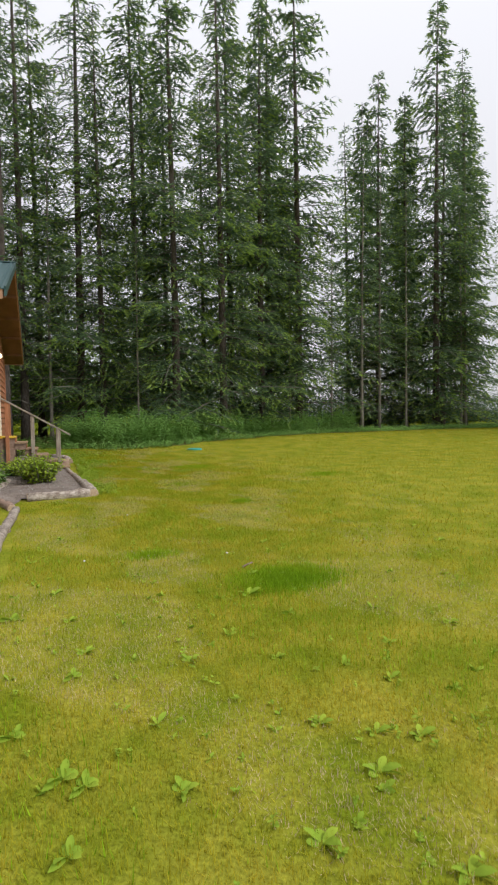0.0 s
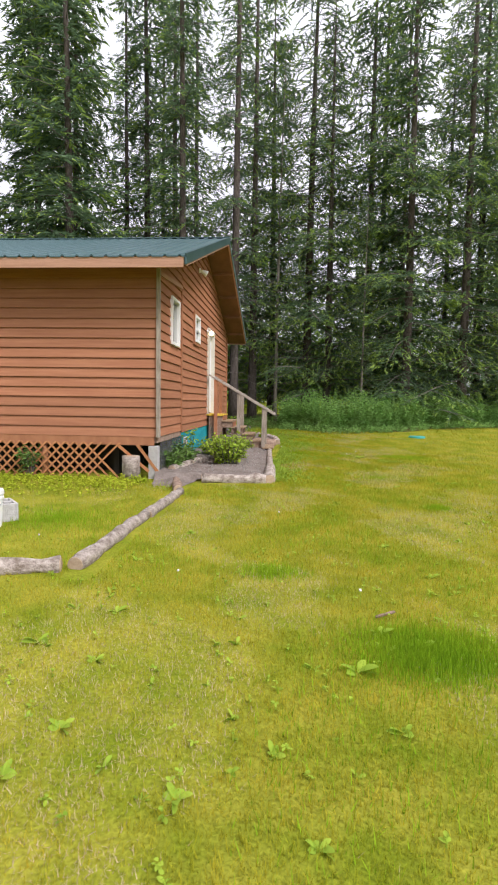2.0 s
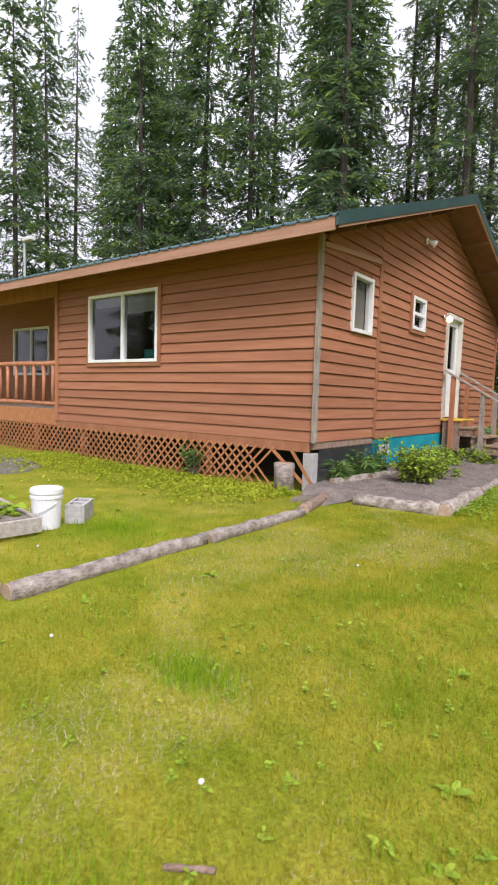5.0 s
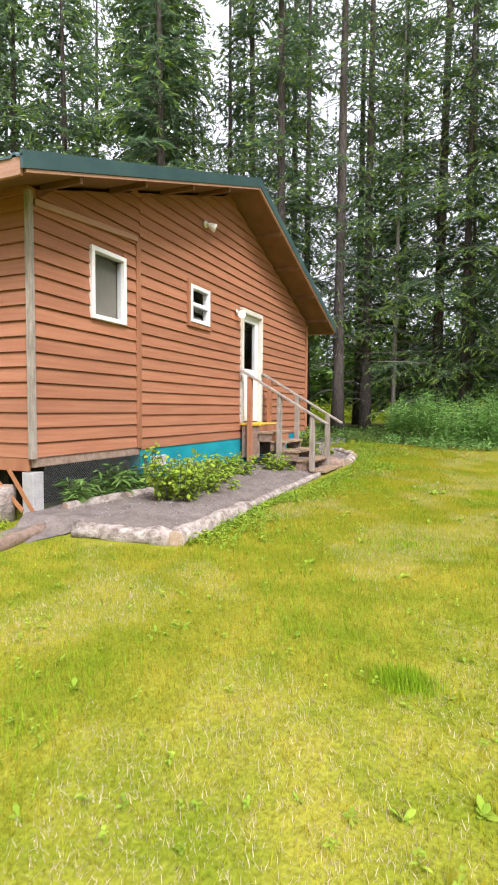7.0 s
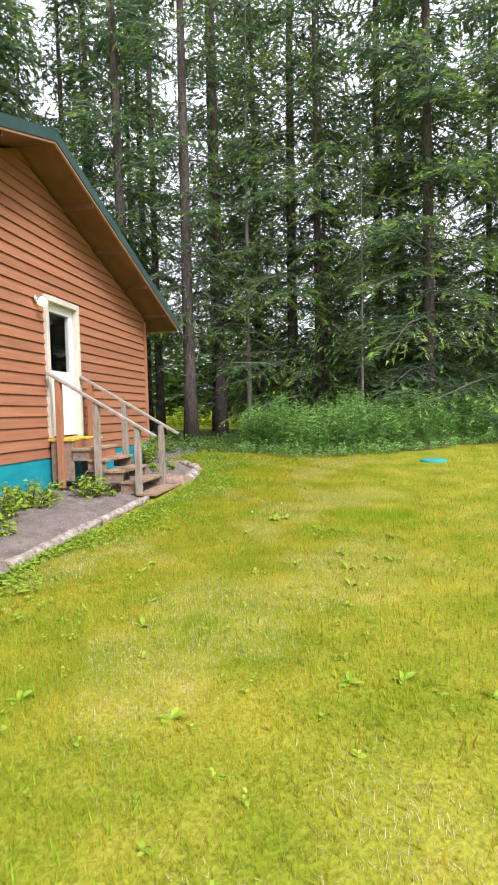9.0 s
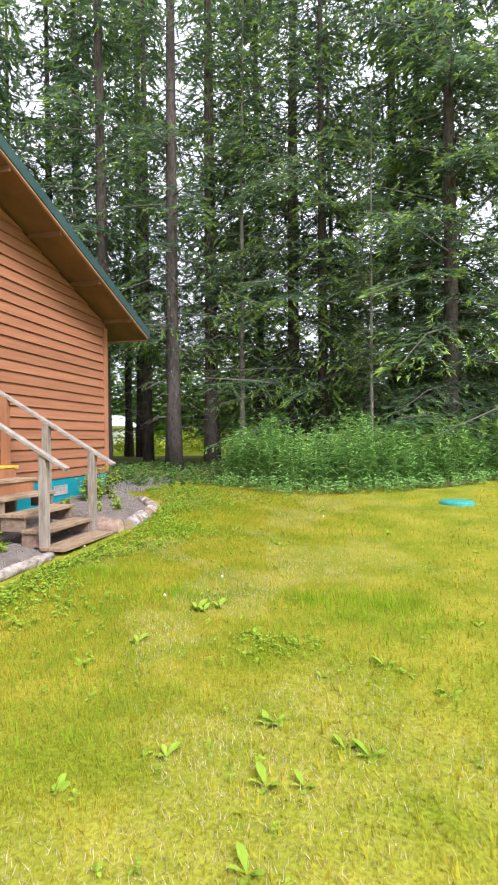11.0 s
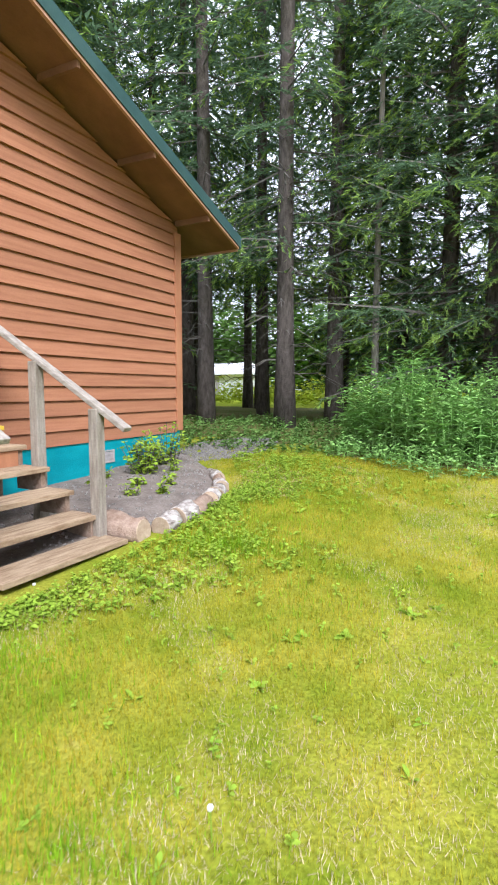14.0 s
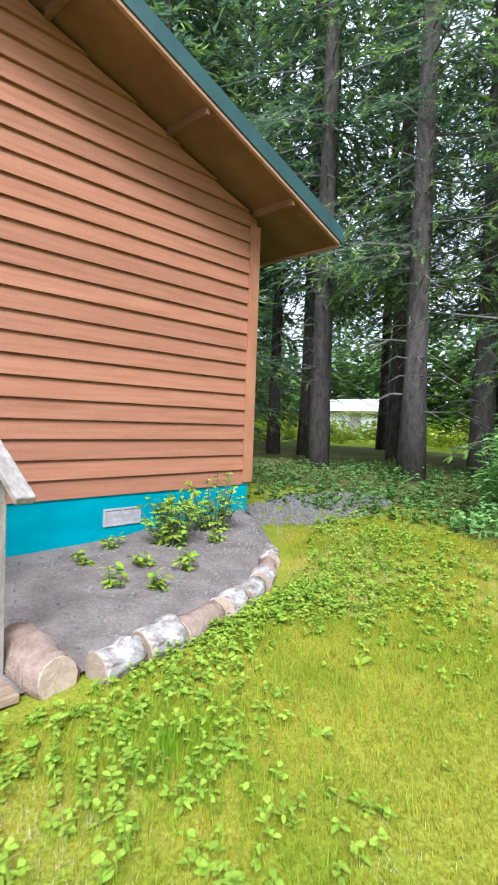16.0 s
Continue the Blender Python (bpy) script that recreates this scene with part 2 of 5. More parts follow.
# ---- mesh helpers ----
class Shape:
    """Collects vertices and faces of one mesh."""

    def __init__(self):
        self.v, self.f = [], []

    def poly(self, pts):
        i = len(self.v)
        self.v += [tuple(p) for p in pts]
        self.f.append(tuple(range(i, i + len(pts))))

    def box(self, x0, x1, y0, y1, z0, z1):
        self.prism([(x0, y0, z0), (x1, y0, z0), (x1, y1, z0), (x0, y1, z0)], [(x0, y0, z1), (x1, y0, z1), (x1, y1, z1), (x0, y1, z1)])
        return self

    def prism(self, low, high):
        i, n = len(self.v), len(low)
        self.v += [tuple(p) for p in low] + [tuple(p) for p in high]
        self.f.append(tuple(i + k for k in range(n))[::-1])
        self.f.append(tuple(i + n + k for k in range(n)))
        for k in range(n):
            j = (k + 1) % n
            self.f.append((i + k, i + j, i + n + j, i + n + k))
        return self

    def beam(self, p, q, w, h):
        """A squared timber from p to q, w wide and h high."""
        p, q = Vector(p), Vector(q)
        d = (q - p).normalized()
        side = d.cross(Vector((0, 0, 1)))
        side = side.normalized() if side.length > 1e-4 else Vector((1, 0, 0))
        up = side.cross(d)
        c = [side * (a * w / 2) + up * (b * h / 2) for a, b in ((-1, -1), (1, -1), (1, 1), (-1, 1))]
        return self.prism([p + k for k in c], [q + k for k in c])

    def tube(self, pts, radii, n=8, rough=0.0, rng=None):
        i, rings = len(self.v), len(pts)
        pts = [Vector(p) for p in pts]
        for k, p in enumerate(pts):
            d = (pts[min(k + 1, rings - 1)] - pts[max(k - 1, 0)]).normalized()
            a = d.orthogonal() if abs(d.z) > 0.9 else d.cross(Vector((0, 0, 1)))
            a.normalize()
            b = d.cross(a)
            for s in range(n):
                t = 2 * math.pi * s / n
                r = radii[k] * (1 + (rng.uniform(-rough, rough) if rng else 0))
                self.v.append(tuple(p + a * (r * math.cos(t)) + b * (r * math.sin(t))))
        for k in range(rings - 1):
            for s in range(n):
                t = (s + 1) % n
                self.f.append((i + k * n + s, i + k * n + t, i + (k + 1) * n + t, i + (k + 1) * n + s))
        self.f.append(tuple(i + s for s in range(n))[::-1])
        self.f.append(tuple(i + (rings - 1) * n + s for s in range(n)))
        return self

    def welded(self):
        """Joins corners that lie on one another and drops the faces met twice."""
        index = {}
        at = [index.setdefault(tuple(round(c, 4) for c in p), len(index)) for p in self.v]
        self.v = list(index)
        faces = [tuple(at[i] for i in f) for f in self.f]
        count = collections.Counter(frozenset(f) for f in faces)
        self.f = [f for f in faces if count[frozenset(f)] == 1]
        return self

    def mesh(self, name, material, smooth=False):
        me = bpy.data.meshes.new(name)
        me.from_pydata(self.v, [], self.f)
        me.materials.append(material)
        if smooth:
            me.polygons.foreach_set("use_smooth", [True] * len(me.polygons))
        me.update()
        return me


def part(name, shape, material, parent=None, label="", smooth=False, bevel=0.0):
    """Links a shape as one mesh object under a thing or a part."""
    ob = new(name, shape.mesh(name, material, smooth))
    ob.parent = parent
    if bevel:
        bv = ob.modifiers.new("worn_edge", "BEVEL")
        bv.width, bv.segments, bv.limit_method = bevel, 2, "ANGLE"
    if label:
        ob["label"] = label
    return ob


def thing(name, label, category, group="", kind="", at=(0, 0, 0)):
    ob = new(name)
    ob.location = at
    ob.empty_display_size = 0.1
    return tagged(ob, label, category, group, kind)


def fast_mesh(name, verts, tris, materials, slots=None):
    """A big triangle mesh from arrays."""
    me = bpy.data.meshes.new(name)
    verts, tris = np.asarray(verts, np.float32), np.asarray(tris, np.int32)
    me.vertices.add(len(verts))
    me.vertices.foreach_set("co", verts.ravel())
    me.loops.add(tris.size)
    me.loops.foreach_set("vertex_index", tris.ravel())
    me.polygons.add(len(tris))
    me.polygons.foreach_set("loop_start", np.arange(len(tris), dtype=np.int32) * 3)
    for m in materials:
        me.materials.append(m)
    if slots is not None:
        me.polygons.foreach_set("material_index", np.asarray(slots, np.int32))
    me.update(calc_edges=True)
    return me


def unit(a):
    return a / np.maximum(np.linalg.norm(a, axis=1, keepdims=True), 1e-6)


def leaves(base, way, length, width, rng, flat=0.6, bend=0.0):
    """Pointed leaves, each a rhombus of two triangles: arrays of verts and triangles."""
    n = len(base)
    way = unit(way)
    ref = np.tile(np.array([0, 0, 1.0]), (n, 1)) + rng.normal(0, 1 - flat, (n, 3))
    side = unit(np.cross(way, ref)) * (width[:, None] / 2)
    mid = base + way * (length * 0.45)[:, None]
    tip = base + way * length[:, None]
    tip[:, 2] -= bend * length
    v = np.stack([base, mid + side, tip, mid - side], 1).reshape(-1, 3)
    k = np.arange(n)[:, None] * 4
    t = np.concatenate([k + [0, 1, 2], k + [0, 2, 3]], 1).reshape(-1, 3)
    return v, t


def oval_leaves(base, way, length, width, rng, flat=0.8, bend=0.3):
    """Rounded leaves folded along the midrib, twelve triangles each: arrays of verts and triangles."""
    n = len(base)
    way = unit(way)
    ref = np.tile(np.array([0, 0, 1.0]), (n, 1)) + rng.normal(0, 1 - flat, (n, 3))
    side = unit(np.cross(way, ref))
    up = np.cross(side, way)
    rows = []
    for s, w in ((0, 0.0), (0.25, 0.62), (0.55, 1.0), (0.82, 0.7), (1.0, 0.0)):
        mid = base + way * (length * s)[:, None]
        mid[:, 2] -= bend * length * s * s
        off = side * (width * w / 2)[:, None] + up * (width * w * 0.14)[:, None]
        rows += [mid] if w == 0 else [mid + off, mid, mid - off + 2 * up * (width * w * 0.14)[:, None]]
    v = np.stack(rows, 1).reshape(-1, 3)
    cell = [0, 1, 2, 0, 2, 3, 1, 4, 5, 1, 5, 2, 2, 5, 6, 2, 6, 3, 4, 7, 8, 4, 8, 5, 5, 8, 9, 5, 9, 6, 7, 10, 8, 8, 10, 9]
    t = (np.arange(n)[:, None] * 11 + np.array(cell)[None, :]).reshape(-1, 3)
    return v, t


def sprigs(base, way, length, width, rng):
    """Narrow needle sprigs, one triangle each: arrays of verts and triangles."""
    n = len(base)
    way = unit(way)
    side = unit(np.cross(way, rng.normal(0, 0.55, (n, 3)) + [0, 0, 1.0])) * (width[:, None] / 2)
    mid = base + way * (length * 0.3)[:, None]
    v = np.stack([mid + side, base + way * length[:, None], mid - side - way * (length * 0.3)[:, None]], 1).reshape(-1, 3)
    return v, np.arange(3 * n).reshape(-1, 3)


def lawn_edge(x):
    return np.interp(x, [-30, -4, 0, 1.5, 2.7, 4.7, 6.8, 10.6, 15, 27, 60], [24, 23, 22.2, 21.3, 20.5, 21.0, 22.5, 24.3, 25.7, 26.6, 27])


def gz(x, y):
    """Height of the ground."""
    base = np.interp(y, [-30, 0, 4, 10, 16, 20, 24, 30], [-0.12, -0.1, -0.09, 0.0, 0.04, 0.24, 0.46, 0.6])
    return base + 0.006 * np.sin(1.7 * np.asarray(x) + 0.6 * np.asarray(y)) + 0.006 * np.sin(2.9 * np.asarray(y) - 0.8 * np.asarray(x))


def on_ground(x, y):
    return float(gz(x, y))


# ---- ground ----
gx = np.concatenate([[-900, -300, -120, -60], np.arange(-36, -12, 1.5), np.arange(-12, 14, 0.25), np.arange(14, 50, 1.0), [60, 120, 300, 900]])
gy = np.concatenate([[-900, -300, -120, -50], np.arange(-30, -1, 2.0), np.arange(-1, 30, 0.25), np.arange(30, 60, 1.5), [70, 120, 300, 900]])
XX, YY = np.meshgrid(gx, gy)
GV = np.stack([XX, YY, gz(XX, YY)], -1).reshape(-1, 3)
nx = len(gx)
ii, jj = np.meshgrid(np.arange(nx - 1), np.arange(len(gy) - 1))
q0 = (jj * nx + ii).ravel()
GT = np.concatenate([np.stack([q0, q0 + 1, q0 + nx + 1], 1), np.stack([q0, q0 + nx + 1, q0 + nx], 1)])
cen = GV[GT].mean(1)
slot = np.where(cen[:, 1] < lawn_edge(cen[:, 0]) - 0.1 + 0.25 * np.sin(cen[:, 0] * 3.1), 0, 1)
slot = np.where((cen[:, 1] > 33) | (cen[:, 0] < -38), 2, slot)
ground = new("ground", fast_mesh("ground", GV, GT, [M_LAWN, M_FOREST, M_MEADOW], slot))
tagged(ground, "mown yellow-green lawn running into mossy forest floor", "ground", kind="structure")

# ---- house ----
HX, HW, HS, HN, HP = -0.8, -14.0, 10.45, 20.2, -7.05
BASE, RIDGE_Y, RIDGE_Z, SLOPE = 0.72, 15.38, 5.42, 0.339
EXPO = 0.1645
house = thing("house", "single-storey cabin with reddish-brown lap siding and green metal roof", "house", at=(HX, HS, 0))


def hpart(name, shape, material, parent=None, label="", smooth=False, bevel=0.0):
    """A part of the house, given in world coordinates."""
    ob = part(name, shape, material, parent or house, label, smooth, bevel)
    ob.matrix_parent_inverse = Matrix.Translation((-HX, -HS, 0)) if not parent else Matrix()
    return ob


def wall_top(y):
    return RIDGE_Z - 0.2 - SLOPE * abs(y - RIDGE_Y)


def holes_split(a0, a1, z0, z1, holes):
    """The stretches of a board from a0 to a1 that no opening cuts."""
    out = [(a0, a1)]
    for h0, h1, b0, b1 in holes:
        if z0 < b1 - 0.03 and z1 > b0 + 0.03:
            out = [s for p, q in out for s in ((p, min(q, h0)), (max(p, h1), q)) if s[1] - s[0] > 0.02]
    return out


FRONT_HOLES = [(-5.92, -3.98, 1.88, 3.15)]
WIN_A, WIN_B, DOOR = (11.41, 12.10, 2.36, 3.24), (13.83, 14.49, 2.68, 3.29), (15.86, 16.93, 0.98, 3.26)
GABLE_HOLES = [WIN_A, WIN_B, DOOR]


def cut_wall(axis, at, thick, a0, a1, z0, top, holes):
    """A wall with through openings: vertical strips between the openings' edges, under a sloping or level top."""
    s = Shape()
    cuts = sorted({a0, a1, *[c for h in holes for c in h[:2]], *([RIDGE_Y] if axis == "x" and a0 < RIDGE_Y < a1 else [])})
    for p, q in zip(cuts, cuts[1:]):
        spans, low = [], z0
        for h in holes:
            if h[0] <= p and q <= h[1]:
                spans.append((low, h[2]))
                low = h[3]
        spans.append((low, None))
        for lo, hi in spans:
            hp, hq = (top(p), top(q)) if hi is None else (hi, hi)
            if axis == "x":
                s.prism([(at - thick, p, lo), (at, p, lo), (at, q, lo), (at - thick, q, lo)], [(at - thick, p, hp), (at, p, hp), (at, q, hq), (at - thick, q, hq)])
            else:
                s.prism([(p, at, lo), (q, at, lo), (q, at + thick, lo), (p, at + thick, lo)], [(p, at, hp), (q, at, hq), (q, at + thick, hq), (p, at + thick, hp)])
    return s.welded()


gable_wall = hpart("wall", cut_wall("x", HX - 0.03, 0.12, HS + 0.16, HN, BASE, wall_top, GABLE_HOLES), M_SIDING)
front_wall = hpart("wall", cut_wall("y", HS + 0.03, 0.12, HP, HX - 0.03, BASE, lambda a: 3.6, FRONT_HOLES), M_SIDING)
porch_side_wall = hpart("wall", Shape().box(HP, HP + 0.1, HS + 0.16, 12.6, BASE, 3.6), M_SIDING)
porch_back_wall = hpart("wall", cut_wall("y", 12.6, 0.12, HW + 0.12, HP + 0.1, BASE, lambda a: 4.2, [(-12.6, -10.7, 1.75, 3.12)]), M_SIDING)
rear_wall = hpart("wall", Shape().box(HW, HX - 0.15, HN - 0.12, HN, BASE, 3.55), M_SIDING)
west_wall = hpart("wall", cut_wall("x", HW + 0.12, 0.12, HS + 2.0, HN - 0.12, BASE, wall_top, []), M_SIDING)
hpart("floor_deck", Shape().box(HW, HX - 0.04, HS + 0.05, HN - 0.02, BASE - 0.12, BASE - 0.004), M_DARKWALL, label="floor inside, seen only through windows")
hpart("partition", Shape().box(HP, HX - 0.2, 13.1, 13.18, BASE, 4.2), M_DARKWALL)
hpart("partition", Shape().box(-3.2, -3.12, 13.2, HN - 0.2, BASE, 4.2), M_DARKWALL)


def siding(parent, axis, at, a0, a1, z0, top, holes, corner=0.0):
    """Lap boards, each a wedge that is thick at its lower edge."""
    z, k = z0, 0
    while z < 5.2:
        z1 = z + EXPO
        p, q, p1, q1 = a0, a1, a0, a1
        if top is not None:
            def reach(zz):
                half = (RIDGE_Z - 0.2 - zz) / SLOPE
                return max(a0, RIDGE_Y - half), min(a1, RIDGE_Y + half)
            p, q = reach(z)
            p1, q1 = reach(z1)
        elif z > (3.55 if axis == "y" else 3.45):
            break
        if q - p < 0.1:
            break
        if q1 < p1:
            p1 = q1 = (p + q) / 2
        for s0, s1 in holes_split(p, q, z, z1, holes):
            t0 = p1 if s0 == p else s0
            t1 = q1 if s1 == q else s1
            t0, t1 = min(t0, t1), max(t0, t1)
            wob = random.uniform(-0.003, 0.003)
            o, i = 0.036, 0.012
            zl, zh = z + wob, z1 - 0.014
            if axis == "x":
                low = [(at, s0, zl), (at + o, s0, zl), (at + o, s1, zl + wob), (at, s1, zl + wob)]
                high = [(at, t0, zh), (at + i, t0, zh), (at + i, t1, zh), (at, t1, zh)]
            else:
                low = [(s0, at - o, zl), (s1, at - o, zl + wob), (s1, at, zl + wob), (s0, at, zl)]
                high = [(t0, at - i, zh), (t1, at - i, zh), (t1, at, zh), (t0, at, zh)]
            part("siding_board", Shape().prism(low, high), M_SIDING, parent)
        z += EXPO
        k += 1


# ---- roof ----
def roof_z(y):
    return RIDGE_Z - SLOPE * abs(y - RIDGE_Y)


ROOF_E, ROOF_W, EAVE_S, EAVE_N = -0.2, -14.6, 9.86, 20.9
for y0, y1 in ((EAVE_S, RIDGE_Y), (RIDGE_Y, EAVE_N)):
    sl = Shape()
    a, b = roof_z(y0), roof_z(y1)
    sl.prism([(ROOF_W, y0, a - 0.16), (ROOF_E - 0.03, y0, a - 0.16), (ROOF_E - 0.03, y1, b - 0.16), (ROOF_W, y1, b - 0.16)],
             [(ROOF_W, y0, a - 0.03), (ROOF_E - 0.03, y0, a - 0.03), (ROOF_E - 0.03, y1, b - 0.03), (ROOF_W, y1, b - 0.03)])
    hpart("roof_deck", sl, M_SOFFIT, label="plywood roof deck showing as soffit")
    sh = Shape()
    outer = y0 - 0.05 if y0 == EAVE_S else y0
    outer2 = y1 if y0 == EAVE_S else y1 + 0.05
    za, zb = roof_z(outer), roof_z(outer2)
    x = ROOF_W
    prof = []
    while x < ROOF_E - 0.01:
        prof += [(x, 0.0), (x + 0.02, 0.022), (x + 0.045, 0.022), (x + 0.065, 0.0)]
        x += 0.23
    prof.append((ROOF_E, 0.0))
    for (xa, ha), (xb, hb) in zip(prof, prof[1:]):
        if xb - xa > 1e-4:
            sh.prism([(xa, outer, za + ha - 0.02), (xb, outer, za + hb - 0.02), (xb, outer2, zb + hb - 0.02), (xa, outer2, zb + ha - 0.02)],
                     [(xa, outer, za + ha), (xb, outer, za + hb), (xb, outer2, zb + hb), (xa, outer2, zb + ha)])
    hpart("roof_sheet", sh, M_ROOF, label="ribbed green metal roof sheet")
    rk = Shape()
    rk.prism([(ROOF_E - 0.03, outer, za - 0.13), (ROOF_E + 0.004, outer, za - 0.13), (ROOF_E + 0.004, outer2, zb - 0.13), (ROOF_E - 0.03, outer2, zb - 0.13)],
             [(ROOF_E - 0.03, outer, za + 0.03), (ROOF_E + 0.004, outer, za + 0.03), (ROOF_E + 0.004, outer2, zb + 0.03), (ROOF_E - 0.03, outer2, zb + 0.03)])
    hpart("rake_trim", rk, M_RAKE, label="dark green metal rake trim")
    dr = Shape()
    dr.prism([(ROOF_E - 0.045, y0, a - 0.165), (ROOF_E - 0.01, y0, a - 0.165), (ROOF_E - 0.01, y1, b - 0.165), (ROOF_E - 0.045, y1, b - 0.165)],
             [(ROOF_E - 0.045, y0, a - 0.134), (ROOF_E - 0.01, y0, a - 0.134), (ROOF_E - 0.01, y1, b - 0.134), (ROOF_E - 0.045, y1, b - 0.134)])
    hpart("barge_board", dr, M_FASCIA, label="pale wooden barge board")
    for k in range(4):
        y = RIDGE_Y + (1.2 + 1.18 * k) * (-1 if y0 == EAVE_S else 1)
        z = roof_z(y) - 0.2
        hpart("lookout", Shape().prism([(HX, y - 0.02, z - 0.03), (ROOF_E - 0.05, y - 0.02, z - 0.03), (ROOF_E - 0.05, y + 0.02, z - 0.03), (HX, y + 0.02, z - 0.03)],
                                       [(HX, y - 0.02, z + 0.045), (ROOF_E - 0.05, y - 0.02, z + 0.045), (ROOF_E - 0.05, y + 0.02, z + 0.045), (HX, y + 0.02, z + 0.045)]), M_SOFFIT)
cap = Shape()
for sgn in (-1, 1):
    cap.prism([(ROOF_W, RIDGE_Y, RIDGE_Z + 0.03), (ROOF_E + 0.01, RIDGE_Y, RIDGE_Z + 0.03), (ROOF_E + 0.01, RIDGE_Y + sgn * 0.18, RIDGE_Z - 0.03), (ROOF_W, RIDGE_Y + sgn * 0.18, RIDGE_Z - 0.03)],
              [(ROOF_W, RIDGE_Y, RIDGE_Z + 0.045), (ROOF_E + 0.01, RIDGE_Y, RIDGE_Z + 0.045), (ROOF_E + 0.01, RIDGE_Y + sgn * 0.18, RIDGE_Z - 0.015), (ROOF_W, RIDGE_Y + sgn * 0.18, RIDGE_Z - 0.015)])
hpart("ridge_cap", cap, M_RAKE)
zf = roof_z(EAVE_S)
hpart("fascia", Shape().box(ROOF_W, ROOF_E - 0.05, EAVE_S - 0.035, EAVE_S - 0.002, zf - 0.19, zf - 0.03), M_FASCIA, label="pale stained front fascia board")
zf = roof_z(EAVE_N)
hpart("fascia", Shape().box(ROOF_W, ROOF_E - 0.05, EAVE_N + 0.002, EAVE_N + 0.035, zf - 0.19, zf - 0.03), M_FASCIA)

# ---- trim ----
hpart("corner_board", Shape().box(HX - 0.02, HX + 0.044, HS - 0.04, HS + 0.03, BASE - 0.02, 3.53), M_GREYPOST, label="weathered grey corner board", bevel=0.004)
hpart("corner_board", Shape().box(HX - 0.02, HX + 0.016, HN - 0.12, HN + 0.02, BASE - 0.02, 3.5), M_TRIM, bevel=0.004)
hpart("seam_board", Shape().box(HX - 0.02, HX + 0.02, 12.36, 12.46, BASE - 0.02, 3.6), M_TRIM, label="vertical board where the siding changes", bevel=0.004)
hpart("porch_corner_board", Shape().box(HP - 0.02, HP + 0.08, HS - 0.03, HS + 0.04, BASE - 0.02, 3.5), M_TRIM, bevel=0.004)
hpart("raking_trim", Shape().prism([(HX, 10.52, 3.40), (HX + 0.032, 10.52, 3.40), (HX + 0.032, 12.36, 3.54), (HX, 12.36, 3.54)], [(HX, 10.52, 3.47), (HX + 0.032, 10.52, 3.47), (HX + 0.032, 12.36, 3.61), (HX, 12.36, 3.61)]), M_FASCIA, label="pale trim strip under the eave")
hpart("skirt_board", Shape().box(HP, HX - 0.06, HS + 0.0, HS + 0.03, BASE - 0.16, BASE - 0.004), M_TRIM, bevel=0.004)
hpart("skirt_board", Shape().box(HW, HP - 0.002, HS + 0.0, HS + 0.03, BASE - 0.12, BASE + 0.22), M_LATTICE, label="stained porch rim board", bevel=0.004)

# ---- foundation ----
hpart("foundation_wall", Shape().box(HX - 0.2, HX - 0.015, 12.46, HN - 0.03, -0.1, BASE - 0.003), M_TEAL, label="teal painted concrete foundation")
hpart("foundation_wall", Shape().box(HW, HX - 0.2, HN - 0.2, HN - 0.03, -0.1, BASE - 0.13), M_TEAL)
# upright sheets whose dark colour stands in for crawl space shade
hpart("crawlspace_back", Shape().box(HX - 0.9, HX - 0.8, HS + 0.4, 12.5, -0.1, BASE - 0.13), M_CAVITY, label="dark sheet standing in for the shade under the floor")
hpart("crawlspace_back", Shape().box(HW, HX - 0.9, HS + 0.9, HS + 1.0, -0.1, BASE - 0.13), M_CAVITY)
hpart("sill_beam", Shape().box(HX - 0.16, HX - 0.01, HS + 0.04, 12.44, BASE - 0.12, BASE - 0.005), M_BROWNLOG, bevel=0.01)
hpart("corner_pier", Shape().box(HX - 0.16, HX + 0.0, HS - 0.0, HS + 0.16, -0.05, BASE - 0.17), M_BLOCK, label="pale concrete corner pier", bevel=0.01)
for y in (12.72, 18.36):
    v = Shape()
    vx = HX - 0.015
    v.box(vx, vx + 0.012, y, y + 0.39, 0.40, 0.415).box(vx, vx + 0.012, y, y + 0.39, 0.54, 0.555)
    v.box(vx, vx + 0.012, y, y + 0.015, 0.415, 0.54).box(vx, vx + 0.012, y + 0.375, y + 0.39, 0.415, 0.54).box(vx, vx + 0.012, y + 0.187, y + 0.202, 0.415, 0.54)
    vent = hpart("foundation_vent", v, M_CREAM if y < 15 else M_VENT, label="grey louvred foundation vent")
    for k in range(7):
        part("louvre", Shape().prism([(vx, y + 0.015, 0.418 + k * 0.017), (vx + 0.009, y + 0.015, 0.414 + k * 0.017), (vx + 0.009, y + 0.375, 0.414 + k * 0.017), (vx, y + 0.375, 0.418 + k * 0.017)],
                                    [(vx, y + 0.015, 0.432 + k * 0.017), (vx + 0.002, y + 0.015, 0.432 + k * 0.017), (vx + 0.002, y + 0.375, 0.432 + k * 0.017), (vx, y + 0.375, 0.432 + k * 0.017)]), M_VENT, vent)


